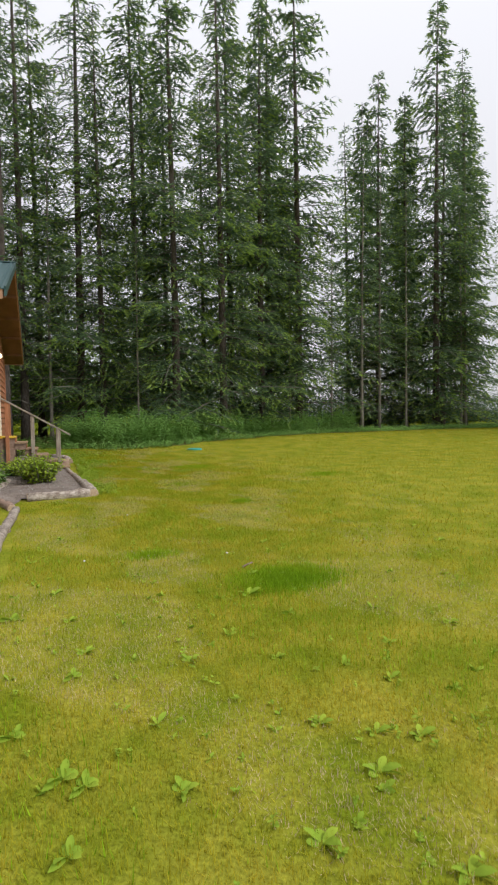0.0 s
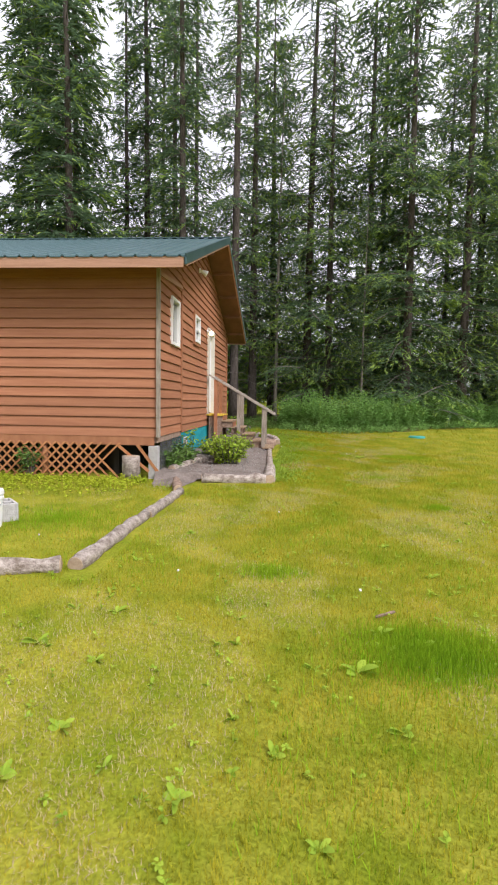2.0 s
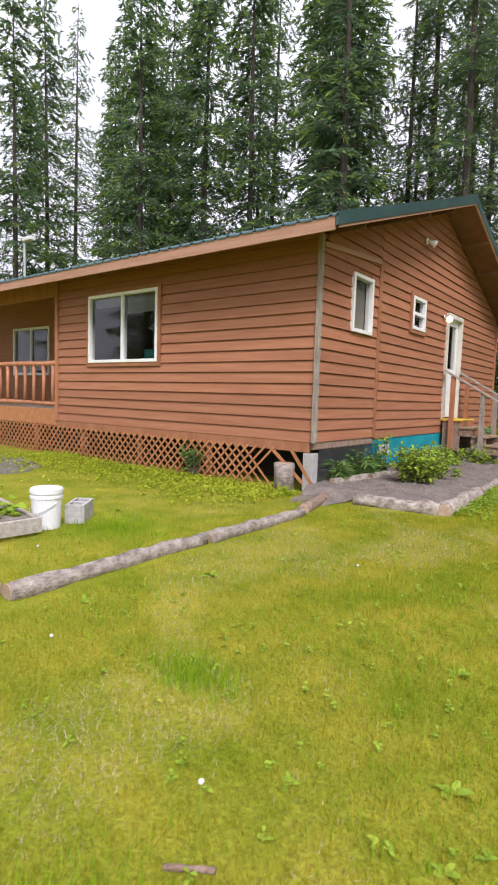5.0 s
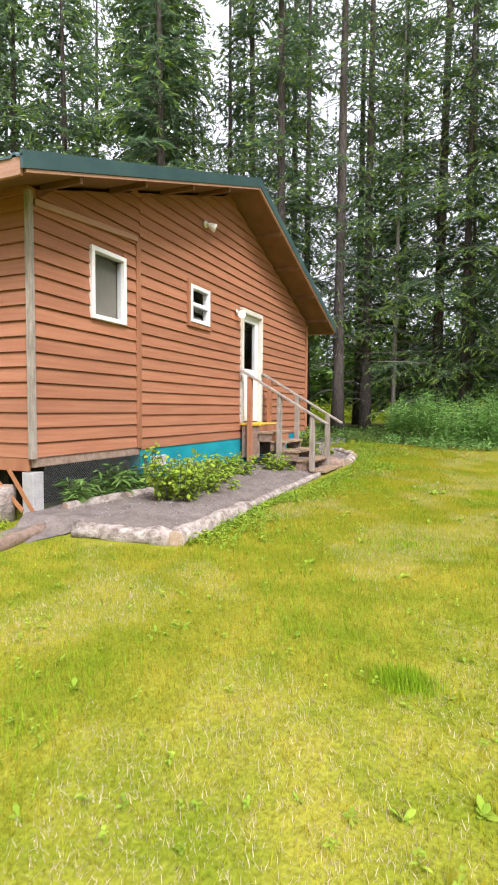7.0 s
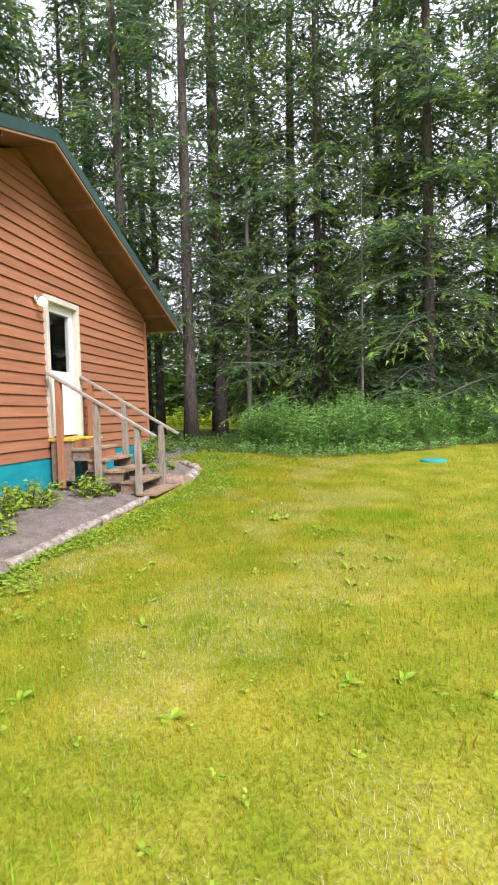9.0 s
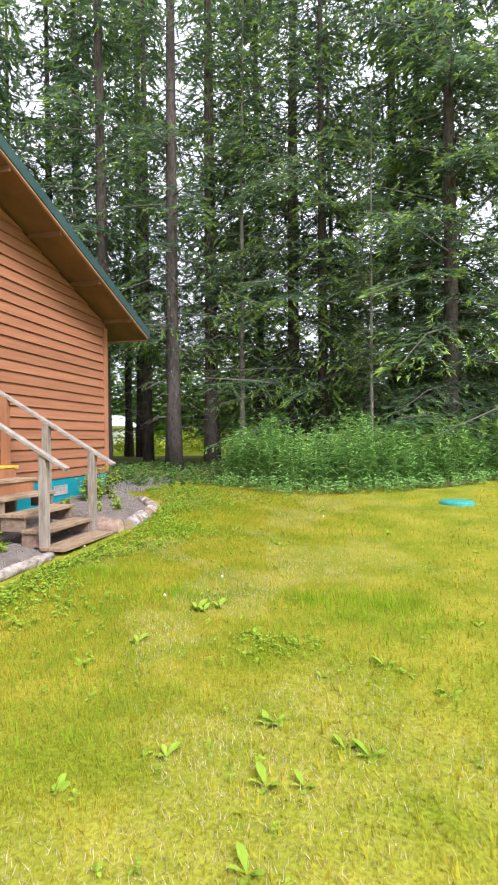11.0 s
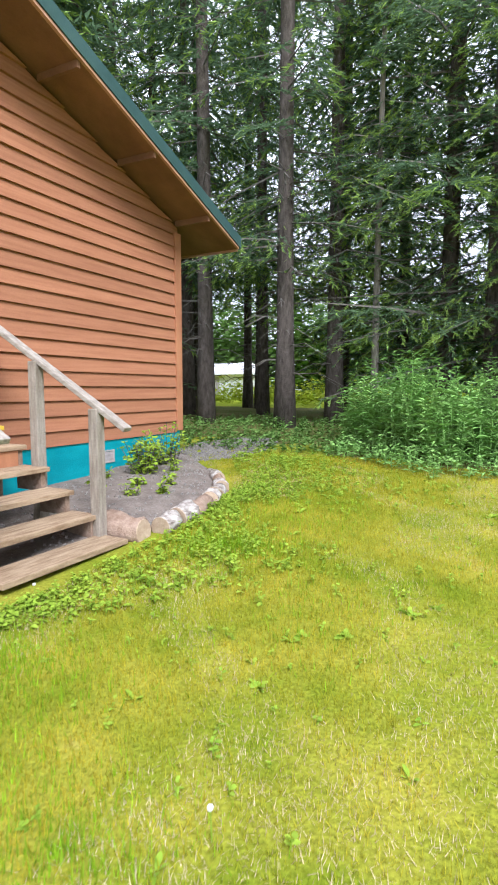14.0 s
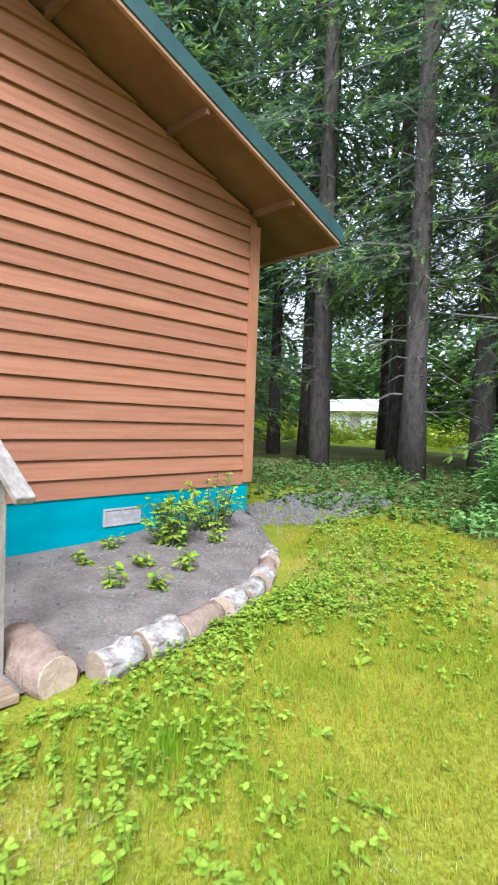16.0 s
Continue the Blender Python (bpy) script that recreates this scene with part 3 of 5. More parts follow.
# ---- windows and door ----
def bar_frame(axis, at, a0, a1, z0, z1, w, d, mids=(), zmids=()):
    """A rectangular frame of bars w wide that stands d proud of the plane and reaches 8 cm in."""
    s = Shape()

    def bar(p, q, lo, hi, dd=d):
        s.box(at - 0.08, at + dd, p, q, lo, hi) if axis == "x" else s.box(p, q, at - dd, at + 0.08, lo, hi)
    bar(a0, a1, z0, z0 + w)
    bar(a0, a1, z1 - w, z1)
    bar(a0, a0 + w, z0 + w, z1 - w)
    bar(a1 - w, a1, z0 + w, z1 - w)
    for m in mids:
        bar(m - w / 2, m + w / 2, z0 + w, z1 - w, d - 0.012)
    for m in zmids:
        bar(a0 + w, a1 - w, m - w / 2, m + w / 2, d - 0.012)
    return s


def make_window(axis, at, a0, a1, z0, z1, mids=(), zmids=(), w=0.055):
    win = hpart("window", bar_frame(axis, at, a0, a1, z0, z1, w, 0.04, mids, zmids), M_WHITE, label="white vinyl window frame", bevel=0.004)
    ca, cz = [a0 + w, *mids, a1 - w], [z0 + w, *zmids, z1 - w]
    for p, q in zip(ca, ca[1:]):
        for lo, hi in zip(cz, cz[1:]):
            g = Shape()
            g.poly([(at - 0.02, p, lo), (at - 0.02, q, lo), (at - 0.02, q, hi), (at - 0.02, p, hi)] if axis == "x" else [(p, at + 0.02, lo), (q, at + 0.02, lo), (q, at + 0.02, hi), (p, at + 0.02, hi)])
            pane = part("pane", g, M_GLASS, win)
            pane.visible_shadow = False
    return win


big = make_window("y", HS, -5.92, -3.98, 1.88, 3.15, mids=(-4.93,))
part("blind", Shape().box(-5.85, -4.97, HS + 0.1, HS + 0.112, 2.93, 3.1), M_BLIND, big, "pale rolled blind")
part("blind", Shape().box(-4.9, -4.04, HS + 0.1, HS + 0.112, 2.78, 3.1), M_BLIND, big)
part("curtain", Shape().box(-4.9, -4.04, HS + 0.5, HS + 0.53, 1.5, 2.16), M_CLOTH, big, "teal cloth behind the glass")
side_window = make_window("x", HX, *WIN_A)
# added panel: its grey stands in for the dim reflection on this pane
part("curtain", Shape().box(HX - 0.115, HX - 0.1, 11.45, 12.06, 2.4, 3.2), M_DARKWALL, side_window, "dark grey panel added to stand in for the pane's reflection")
sash_window = make_window("x", HX, *WIN_B, zmids=(2.98,), w=0.06)
part("blind", Shape().box(HX - 0.115, HX - 0.105, 13.87, 14.45, 2.72, 2.82).box(HX - 0.115, HX - 0.105, 13.87, 14.45, 2.9, 2.99), M_BLIND, sash_window, "pale slatted blind")
make_window("y", 12.6, -12.6, -10.7, 1.75, 3.12, mids=(-11.65,), w=0.07)
hpart("window_surround", bar_frame("x", HX - 0.003, WIN_B[0] - 0.07, WIN_B[1] + 0.07, WIN_B[2] - 0.07, WIN_B[3] + 0.07, 0.068, 0.03), M_TRIM)
hpart("window_surround", bar_frame("y", HS + 0.003, -5.99, -3.91, 1.81, 3.22, 0.068, 0.03), M_TRIM)
d0, d1, dz0, dz1 = DOOR
hpart("door_casing", Shape().box(HX - 0.13, HX + 0.04, d0, d0 + 0.085, dz0, dz1).box(HX - 0.13, HX + 0.04, d1 - 0.085, d1, dz0, dz1).box(HX - 0.13, HX + 0.045, d0 + 0.085, d1 - 0.085, dz1 - 0.09, dz1), M_CREAM, label="cream wooden door casing", bevel=0.005)
door = hpart("door", bar_frame("x", HX - 0.05, d0 + 0.09, d1 - 0.09, dz0 + 0.03, dz1 - 0.095, 0.13, 0.0, zmids=(2.02,)), M_WHITE, label="white half-glazed exterior door", bevel=0.004)
part("door_panel", Shape().box(HX - 0.09, HX - 0.06, d0 + 0.22, d1 - 0.22, dz0 + 0.16, 1.955), M_WHITE, door)
gp = Shape()
gp.poly([(HX - 0.075, d0 + 0.22, 2.085), (HX - 0.075, d1 - 0.22, 2.085), (HX - 0.075, d1 - 0.22, dz1 - 0.225), (HX - 0.075, d0 + 0.22, dz1 - 0.225)])
part("pane", gp, M_GLASS, door).visible_shadow = False
part("door_knob", Shape().tube([(HX - 0.05, d0 + 0.16, 1.98), (HX - 0.02, d0 + 0.16, 1.98), (HX + 0.0, d0 + 0.16, 1.98), (HX + 0.02, d0 + 0.16, 1.98)], [0.014, 0.014, 0.03, 0.016], 12), M_METAL, door, "metal door knob", True)
hpart("door_sill", Shape().box(HX - 0.12, HX + 0.05, d0, d1, dz0 - 0.04, dz0), M_YELLOW)

# ---- siding boards ----
siding(gable_wall, "x", HX - 0.03 + 0.002, HS + 0.03, 12.36, BASE - 0.01, None, GABLE_HOLES)
siding(gable_wall, "x", HX - 0.03 - 0.004, 12.46, HN - 0.12, 0.676, wall_top, GABLE_HOLES)
siding(gable_wall, "x", HX - 0.028, 10.6, 12.46, BASE - 0.01 + 17 * EXPO, wall_top, GABLE_HOLES)
siding(front_wall, "y", HS + 0.028, HP + 0.08, HX - 0.02, BASE - 0.01, None, FRONT_HOLES)

# ---- lamps on the gable ----
lamp = thing("wall_lamp", "small lit porch lamp with warm glass shade beside the door", "lamp", at=(HX + 0.03, 15.62, 3.13))
part("base_plate", Shape().tube([(0, 0, 0), (0.02, 0, 0)], [0.06, 0.05], 14), M_METAL, lamp)
part("arm", Shape().tube([(0.02, 0, 0.0), (0.07, 0, 0.03), (0.1, 0, 0.02)], [0.012, 0.012, 0.02], 8), M_METAL, lamp)
part("shade", Shape().tube([(0.1, 0, 0.02), (0.1, 0, -0.02), (0.1, 0, -0.08), (0.1, 0, -0.11)], [0.025, 0.06, 0.07, 0.04], 14), M_LAMP, lamp, "glowing glass shade", True)
flood = thing("flood_light", "small unlit white flood light high on the gable", "lamp", at=(HX + 0.02, 14.33, 4.38))
part("base_plate", Shape().tube([(0, 0, 0), (0.03, 0, 0)], [0.06, 0.055], 12), M_WHITE, flood)
part("lamp_head", Shape().tube([(0.03, 0, 0), (0.08, 0.02, -0.02), (0.15, 0.05, -0.06), (0.17, 0.06, -0.07)], [0.025, 0.045, 0.07, 0.072], 14), M_WHITE, flood, smooth=True)

# ---- porch railing ----
rng = random.Random(4)
rail = thing("porch_railing", "peeled log porch railing with round balusters", "railing", at=(-10.4, HS + 0.06, BASE + 0.22))
for z in (1.05, 1.9):
    pts = [(HP - 0.01 - k * 0.6 + 10.4, 0, z - BASE - 0.22 + rng.uniform(-0.01, 0.01)) for k in range(12)]
    part("rail", Shape().tube(pts, [0.05 + rng.uniform(-0.006, 0.006) for _ in pts], 10), M_LOGRAIL, rail, smooth=True)
for k in range(18):
    x = HP - 0.2 - k * 0.37 + 10.4
    w = rng.uniform(-0.03, 0.03)
    part("baluster", Shape().tube([(x, 0, 0.12), (x + w, 0, 0.5), (x, 0, 0.94)], [0.045, 0.036, 0.042], 8), M_LOGRAIL, rail, smooth=True)
hpart("porch_deck", Shape().box(HW, HP - 0.002, HS + 0.035, 12.59, BASE + 0.18, BASE + 0.22), M_GREYWOOD)
hpart("porch_header", Shape().box(HW, HP - 0.025, HS + 0.03, HS + 0.12, 3.28, 3.6), M_TRIM)
hpart("porch_post", Shape().box(HW, HW + 0.12, HS + 0.03, HS + 0.15, BASE + 0.22, 3.4), M_TRIM)

# ---- lattice skirt ----
lattice = thing("lattice_skirt", "stained diagonal wood lattice closing the crawl space", "lattice", at=(-7.5, HS - 0.012, 0.02))
LZ0, LZ1 = -0.03, BASE - 0.12
half = (LZ1 - LZ0) / 2
slats = []
for lean in (1, -1):
    s = Shape()
    dy = -0.011 if lean > 0 else 0.002
    w = 0.022
    s.prism([(-half * lean - w, dy, -half), (-half * lean + w, dy, -half), (-half * lean + w, dy + 0.009, -half), (-half * lean - w, dy + 0.009, -half)],
            [(half * lean - w, dy, half), (half * lean + w, dy, half), (half * lean + w, dy + 0.009, half), (half * lean - w, dy + 0.009, half)])
    slats.append(s.mesh("lattice_slat", M_LATTICE))
x = -13.6
while x < -1.7:
    for me in slats:
        ob = new("lattice_slat", me)
        ob.parent = lattice
        ob.location = (x + 7.5, 0, half + LZ0 - 0.02)
    x += 0.16
for px, qx in ((-1.5, -0.95), (-1.15, -0.8)):
    part("broken_slat", Shape().beam((px + 7.5, 0.01, 0.55), (qx + 7.5, 0.01, 0.1), 0.012, 0.05), M_LATTICE, lattice)
for x in (-13.0, -11.3, -9.6, -7.9, -6.2, -4.5, -2.8):
    part("lattice_post", Shape().tube([(x + 7.5, 0.09, -0.1), (x + 7.5, 0.09, 0.55)], [0.06, 0.055], 8), M_LOGRAIL, lattice, smooth=True)

# ---- chicken wire ----
wire = Shape()
y0, y1, z0, z1 = HS + 0.16, 12.44, 0.02, BASE - 0.12
for lean in (-1, 1):
    a = y0 - (z1 - z0)
    while a < y1:
        lo, hi = max(a, y0), min(a + (z1 - z0), y1)
        if hi - lo > 0.02:
            f = lambda yy: z0 + (yy - a) if lean > 0 else z1 - (yy - a)
            wire.beam((HX + 0.005, lo, f(lo)), (HX + 0.005, hi, f(hi)), 0.0025, 0.0025)
        a += 0.035
tagged(part("chicken_wire", wire, M_WIRE), "galvanised wire netting over the crawl space opening", "wire netting", kind="stuff")

# ---- entry steps ----
SY0, SY1 = 15.74, 16.86
steps = thing("entry_steps", "weathered wooden entry steps with grey handrails", "steps", at=(0.2, 16.3, 0.1))


def spart(name, shape, material, label="", bevel=0.005):
    ob = part(name, shape, material, steps, label, bevel=bevel)
    ob.matrix_parent_inverse = Matrix.Translation((-0.2, -16.3, -0.1))
    return ob


TREADS = [(0.70, 1.00, 0.125), (0.42, 0.73, 0.297), (0.15, 0.46, 0.47), (-0.12, 0.19, 0.645), (-0.38, -0.08, 0.82)]
for x0, x1, z in TREADS:
    spart("tread", Shape().box(x0, x1, SY0 + (0.05 if z > 0.2 else -0.02), SY1 - (0.02 if z > 0.2 else 0.0), z - 0.04, z), M_TREAD)
spart("landing", Shape().box(HX + 0.05, -0.36, SY0 + 0.05, SY1 - 0.02, 0.935, 0.975), M_YELLOW, "top tread with worn yellow paint")
for y in (SY0 + 0.08, SY1 - 0.09):
    st = Shape()
    for x0, x1, z in TREADS[1:]:
        st.box(x0 - 0.02, x1 - 0.03, y, y + 0.045, max(0.0, z - 0.2), z - 0.042)
    st.box(HX + 0.05, -0.38, y, y + 0.045, 0.3, 0.933)
    spart("stringer", st, M_BROWNLOG)
for x0, x1, z in TREADS[3:]:
    spart("riser", Shape().box(x0 - 0.005, x0 + 0.02, SY0 + 0.13, SY1 - 0.1, z - 0.04, z + 0.13), M_TRIM if z > 0.6 else M_BROWNLOG, bevel=0.0)
RAIL_TOP, RAIL_LOW = 2.02, 0.985
slope = (RAIL_TOP - RAIL_LOW) / (HX + 0.06 - 1.02)
for y in (SY0 + 0.02, SY1 + 0.0):
    rr = Shape().beam((HX + 0.06, y, RAIL_TOP), (1.02, y, RAIL_LOW), 0.09, 0.042)
    spart("handrail", rr, M_GREYWOOD, "peeling pale grey handrail", 0.008)
    for k, px in enumerate((0.72, 0.06, -0.56)):
        zt = RAIL_LOW + slope * (px - 1.02) - 0.02
        spart("post", Shape().box(px - 0.045, px + 0.045, y - 0.045 + (0.02 if y < 16 else -0.02), y + 0.045 + (0.02 if y < 16 else -0.02), [0.1, 0.15, 0.2][k], zt), M_GREYPOST if k < 2 else M_TRIM, bevel=0.007)


# ---- logs and garden bed ----
def log(name, p, q, r, material, label, seed, group="", cut=True, taper=0.9):
    g = random.Random(seed)
    n = max(4, int((Vector(q) - Vector(p)).length / 0.15))
    pts = [Vector(p).lerp(Vector(q), k / n) + Vector((g.uniform(-1, 1), g.uniform(-1, 1), g.uniform(-1, 1))) * r * 0.1 for k in range(n + 1)]
    base = Vector(p)
    ob = thing(name, label, "log", group, at=base)
    part("bark", Shape().tube([a - base for a in pts], [r * (1 - (1 - taper) * k / n) * g.uniform(0.84, 1.12) for k in range(n + 1)], 14, 0.13, g), material, ob, smooth=True)
    if cut:
        d = (pts[-1] - pts[-2]).normalized()
        d0 = (pts[0] - pts[1]).normalized()
        part("cut_end", Shape().tube([pts[-1] - base, pts[-1] - base + d * 0.006], [r * taper * 0.93, r * taper * 0.9], 14), M_CUT, ob)
        part("cut_end", Shape().tube([pts[0] - base, pts[0] - base + d0 * 0.006], [r * 0.93, r * 0.9], 14), M_CUT, ob)
    return ob


soil = Shape()
outline = [(HX, 10.5), (-0.1, 10.35), (1.02, 10.42), (1.03, 12.0), (0.95, 14.0), (0.88, 15.6), (0.95, 16.9), (1.0, 17.5), (0.93, 18.2), (0.7, 18.8), (0.25, 19.45), (-0.4, 20.0), (HX, 20.2)]
fine = []
for (ax, ay), (bx, by) in zip(outline[1:], outline[2:]):
    m = max(1, int(math.hypot(bx - ax, by - ay) / 0.2))
    fine += [(ax + (bx - ax) * k / m, ay + (by - ay) * k / m) for k in range(m)]
cols = 10
grid = []
for (ex, ey) in fine + [outline[-2]]:
    row = []
    for c in range(cols + 1):
        s = c / cols
        x = ex + (HX - 0.01 - ex) * s
        y = ey
        h = on_ground(x, y) + 0.02 + (0.07 - 0.06 * math.exp(-((y - 16.3) / 0.6) ** 4)) * min(1, s * 4) + 0.035 * noise.noise((x * 2.2, y * 2.2, 0)) + 0.012 * noise.noise((x * 9, y * 9, 1)) + 0.05 * s
        row.append((x, y, h))
    grid.append(row)
for y, ex, inner in ((10.2, -0.12, -0.8), (9.9, -0.2, -0.75), (9.45, -0.24, -0.55)):
    grid.insert(0, [(ex + (inner - ex) * c / cols, y + 0.04 * math.sin(c), on_ground(ex, y) + (0.012 if y > 9.5 else -0.03) + 0.012 * noise.noise((c * 0.9, y * 5, 2)) + (0.05 * math.sin(math.pi * c / cols) if y > 10 else 0)) for c in range(cols + 1)])
for r in grid:
    soil.v += r
for a in range(len(grid) - 1):
    for c in range(cols):
        i = a * (cols + 1) + c
        soil.f.append((i, i + cols + 1, i + cols + 2, i + 1))
tagged(part("garden_soil", soil, M_SOIL, smooth=True), "dry brown garden bed soil along the foundation", "soil", kind="structure")


def bed_log(a, b, r, material, label, seed, cut=True, lift=0.0):
    return log("log", (*a, on_ground(*a) + r * 0.45 + lift), (*b, on_ground(*b) + r * 0.45 + lift), r, material, label, seed, "garden edging logs", cut)


L1 = "weathered grey log edging the lawn"
L2 = "short birch log with peeling white bark edging the bed"
bed_log((-0.31, 5.75), (-0.24, 7.6), 0.072, M_LOG, L1, 1)
bed_log((-0.23, 7.65), (-0.14, 9.15), 0.066, M_LOG, L1, 2)
bed_log((-0.42, 5.72), (-2.9, 5.0), 0.078, M_LOG, "weathered grey log beside the vegetable bed", 3)
bed_log((-0.2, 9.3), (-0.45, 10.25), 0.07, M_BROWNLOG, "rotting brown log piece by the corner", 4)
bed_log((0.0, 10.22), (1.05, 10.3), 0.1, M_LOG, "grey split log across the bed's end", 5)
bed_log((1.1, 10.25), (1.06, 11.95), 0.1, M_LOG, "grey log edging the garden bed", 6)
bed_log((1.05, 12.05), (0.97, 13.9), 0.07, M_LOG, "grey log edging the garden bed", 7)
bed_log((0.96, 13.95), (0.9, 15.6), 0.06, M_LOG, "thin grey log edging the garden bed", 8)
bed_log((-0.62, 10.75), (-0.45, 11.6), 0.08, M_LOG, "split log inside the bed by the netting", 9, lift=0.09)
bed_log((-0.45, 11.65), (-0.4, 12.4), 0.07, M_LOG, "split log inside the bed by the netting", 10, lift=0.09)
bed_log((0.5, 17.05), (1.03, 17.02), 0.125, M_BROWNLOG, "thick sawn log round beside the steps", 11)
curve = [(1.05, 17.2), (1.04, 17.48), (1.02, 17.75), (0.98, 18.08), (0.9, 18.38), (0.8, 18.64), (0.66, 18.88), (0.5, 19.1), (0.34, 19.3), (0.16, 19.48)]
for k, (a, b) in enumerate(zip(curve, curve[1:])):
    m = (M_BIRCH, M_BIRCH, M_BROWNLOG, M_BIRCH)[k % 4]
    bed_log(a, (b[0] - 0.01, b[1] - 0.02), 0.098 - 0.004 * k + 0.012 * (k % 2), m, L2 if m is M_BIRCH else "short brown log with torn bark edging the bed", 20 + k)
stump = thing("log_round", "short upright log round under the corner", "log", at=(-1.25, HS - 0.02, 0.0))
part("bark", Shape().tube([(0, 0, -0.02), (0, 0, 0.2), (0, 0, 0.38)], [0.16, 0.15, 0.15], 14, 0.06, random.Random(3)), M_LOG, stump, smooth=True)
part("cut_end", Shape().tube([(0, 0, 0.38), (0, 0, 0.386)], [0.135, 0.13], 14), M_CUT, stump)

crumbs = Shape()
for k in range(1600):
    y = rng.uniform(10.6, 19.9)
    x = rng.uniform(-0.78, float(np.interp(y, [10.4, 15, 17.5, 18.6, 19.4, 20], [0.95, 0.8, 0.9, 0.65, 0.1, -0.5])))
    ex = float(np.interp(y, [p[1] for p in outline[2:-1]], [p[0] for p in outline[2:-1]]))
    sh = (x - ex) / (HX - 0.01 - ex)
    z = on_ground(x, y) + 0.02 + (0.07 - 0.06 * math.exp(-((y - 16.3) / 0.6) ** 4)) * min(1, sh * 4) + 0.035 * noise.noise((x * 2.2, y * 2.2, 0)) + 0.05 * sh
    r = rng.uniform(0.005, 0.018)
    crumbs.prism([(x - r, y - r, z - r), (x + r, y - r * 0.6, z - r), (x + r * 0.3, y + r, z - r)], [(x - r * 0.5, y - r * 0.5, z + r), (x + r * 0.5, y - r * 0.3, z + r * 0.8), (x + r * 0.1, y + r * 0.5, z + r)])
tagged(part("soil_crumbs", crumbs, M_GRAVEL), "small stones and clods on the bed soil", "stones", kind="stuff")

# ---- vegetable bed, bucket, block ----
bedbox = thing("raised_bed", "low grey board frame of a vegetable bed", "garden bed", at=(-2.4, 6.5, 0))
for p, q in (((-1.53, 6.74), (-1.62, 5.75)), ((-1.6, 6.72), (-3.6, 7.1)), ((-1.72, 5.7), (-3.7, 5.9))):
    ob = part("board", Shape().beam((p[0], p[1], 0.06), (q[0], q[1], 0.06), 0.05, 0.14), M_BOARD, bedbox, bevel=0.006)
    ob.matrix_parent_inverse = Matrix.Translation((2.4, -6.5, 0))
ob = part("bed_soil", Shape().prism([(-1.63, 6.68, 0), (-1.7, 5.8, 0), (-3.6, 5.95, 0), (-3.55, 7.0, 0)][::-1], [(-1.63, 6.68, 0.12), (-1.7, 5.8, 0.12), (-3.6, 5.95, 0.12), (-3.55, 7.0, 0.12)][::-1]), M_SOIL, bedbox)
ob.matrix_parent_inverse = Matrix.Translation((2.4, -6.5, 0))
bucket = thing("bucket", "white plastic bucket standing on the grass", "bucket", at=(-1.74, 6.93, on_ground(-1.74, 6.93)))
part("body", Shape().tube([(0, 0, 0), (0, 0, 0.3), (0, 0, 0.302), (0, 0, 0.325), (0, 0, 0.327), (0, 0, 0.35), (0, 0, 0.352), (0, 0, 0.385)], [0.13, 0.148, 0.157, 0.157, 0.149, 0.149, 0.16, 0.16], 28), M_BUCKET, bucket, smooth=False)
part("lid", Shape().tube([(0, 0, 0.386), (0, 0, 0.4)], [0.158, 0.15], 28), M_BUCKET, bucket, "white bucket lid")
hd = [(0.162 * math.cos(a), 0.162 * math.sin(a), 0.27 - 0.12 * math.sin(a)) for a in np.linspace(0, math.pi, 9)]
part("handle", Shape().tube([(x, -y, z) for x, y, z in hd], [0.004] * 9, 6), M_METAL, bucket)
block = thing("concrete_block", "hollow grey concrete block on the grass", "block", at=(-1.78, 7.34, on_ground(-1.78, 7.34)))
block.rotation_euler = (0, 0, radians(130))
bs = Shape().box(-0.2, 0.2, -0.1, -0.07, 0, 0.2).box(-0.2, 0.2, 0.07, 0.1, 0, 0.2)
for x in (-0.2, -0.015, 0.17):
    bs.box(x, x + 0.03, -0.07, 0.07, 0, 0.2)
part("body", bs, M_BLOCK, block, bevel=0.006)
pad = thing("septic_lid", "round teal plastic access lid set in the lawn", "lid", at=(5.6, 19.6, on_ground(5.6, 19.6)))
part("rim", Shape().tube([(0, 0, -0.03), (0, 0, 0.03)], [0.28, 0.27], 28), M_LID, pad)
part("cover", Shape().tube([(0, 0, 0.03), (0, 0, 0.05), (0, 0, 0.055)], [0.26, 0.24, 0.17], 28), M_LID, pad)
log("stick", (2.0, 4.98, on_ground(2, 4.92) + 0.03), (2.13, 5.06, on_ground(2, 5) + 0.035), 0.01, M_BROWNLOG, "short weathered stick lying on the lawn", 41, cut=False)

# ---- pole lamp, pale shed ----
pole = thing("pole_lamp", "yard lamp on a thin grey pole behind the house", "street lamp", at=(-17.4, 15.7, on_ground(-17.4, 15.7)))
part("pole", Shape().tube([(0, 0, 0), (0, 0, 3), (0, 0, 7.2)], [0.07, 0.06, 0.05], 10), M_METAL, pole)
part("lamp_head", Shape().box(0.0, 0.6, -0.12, 0.12, 7.08, 7.24), M_WHITE, pole, bevel=0.03)
shed = thing("shed", "low pale shed seen between the trunks", "shed", at=(-16.8, 46, 0.5))
part("wall", Shape().box(-3.4, 3.4, 0, 3, 0.0, 1.9), M_TENT, shed)
rf = Shape()
rf.prism([(-3.7, -0.3, 1.85), (3.7, -0.3, 1.85), (3.7, 3.3, 1.85), (-3.7, 3.3, 1.85)], [(-3.0, 1.4, 2.7), (3.0, 1.4, 2.7), (3.0, 1.6, 2.7), (-3.0, 1.6, 2.7)])
part("roof", rf, M_TENT, shed)
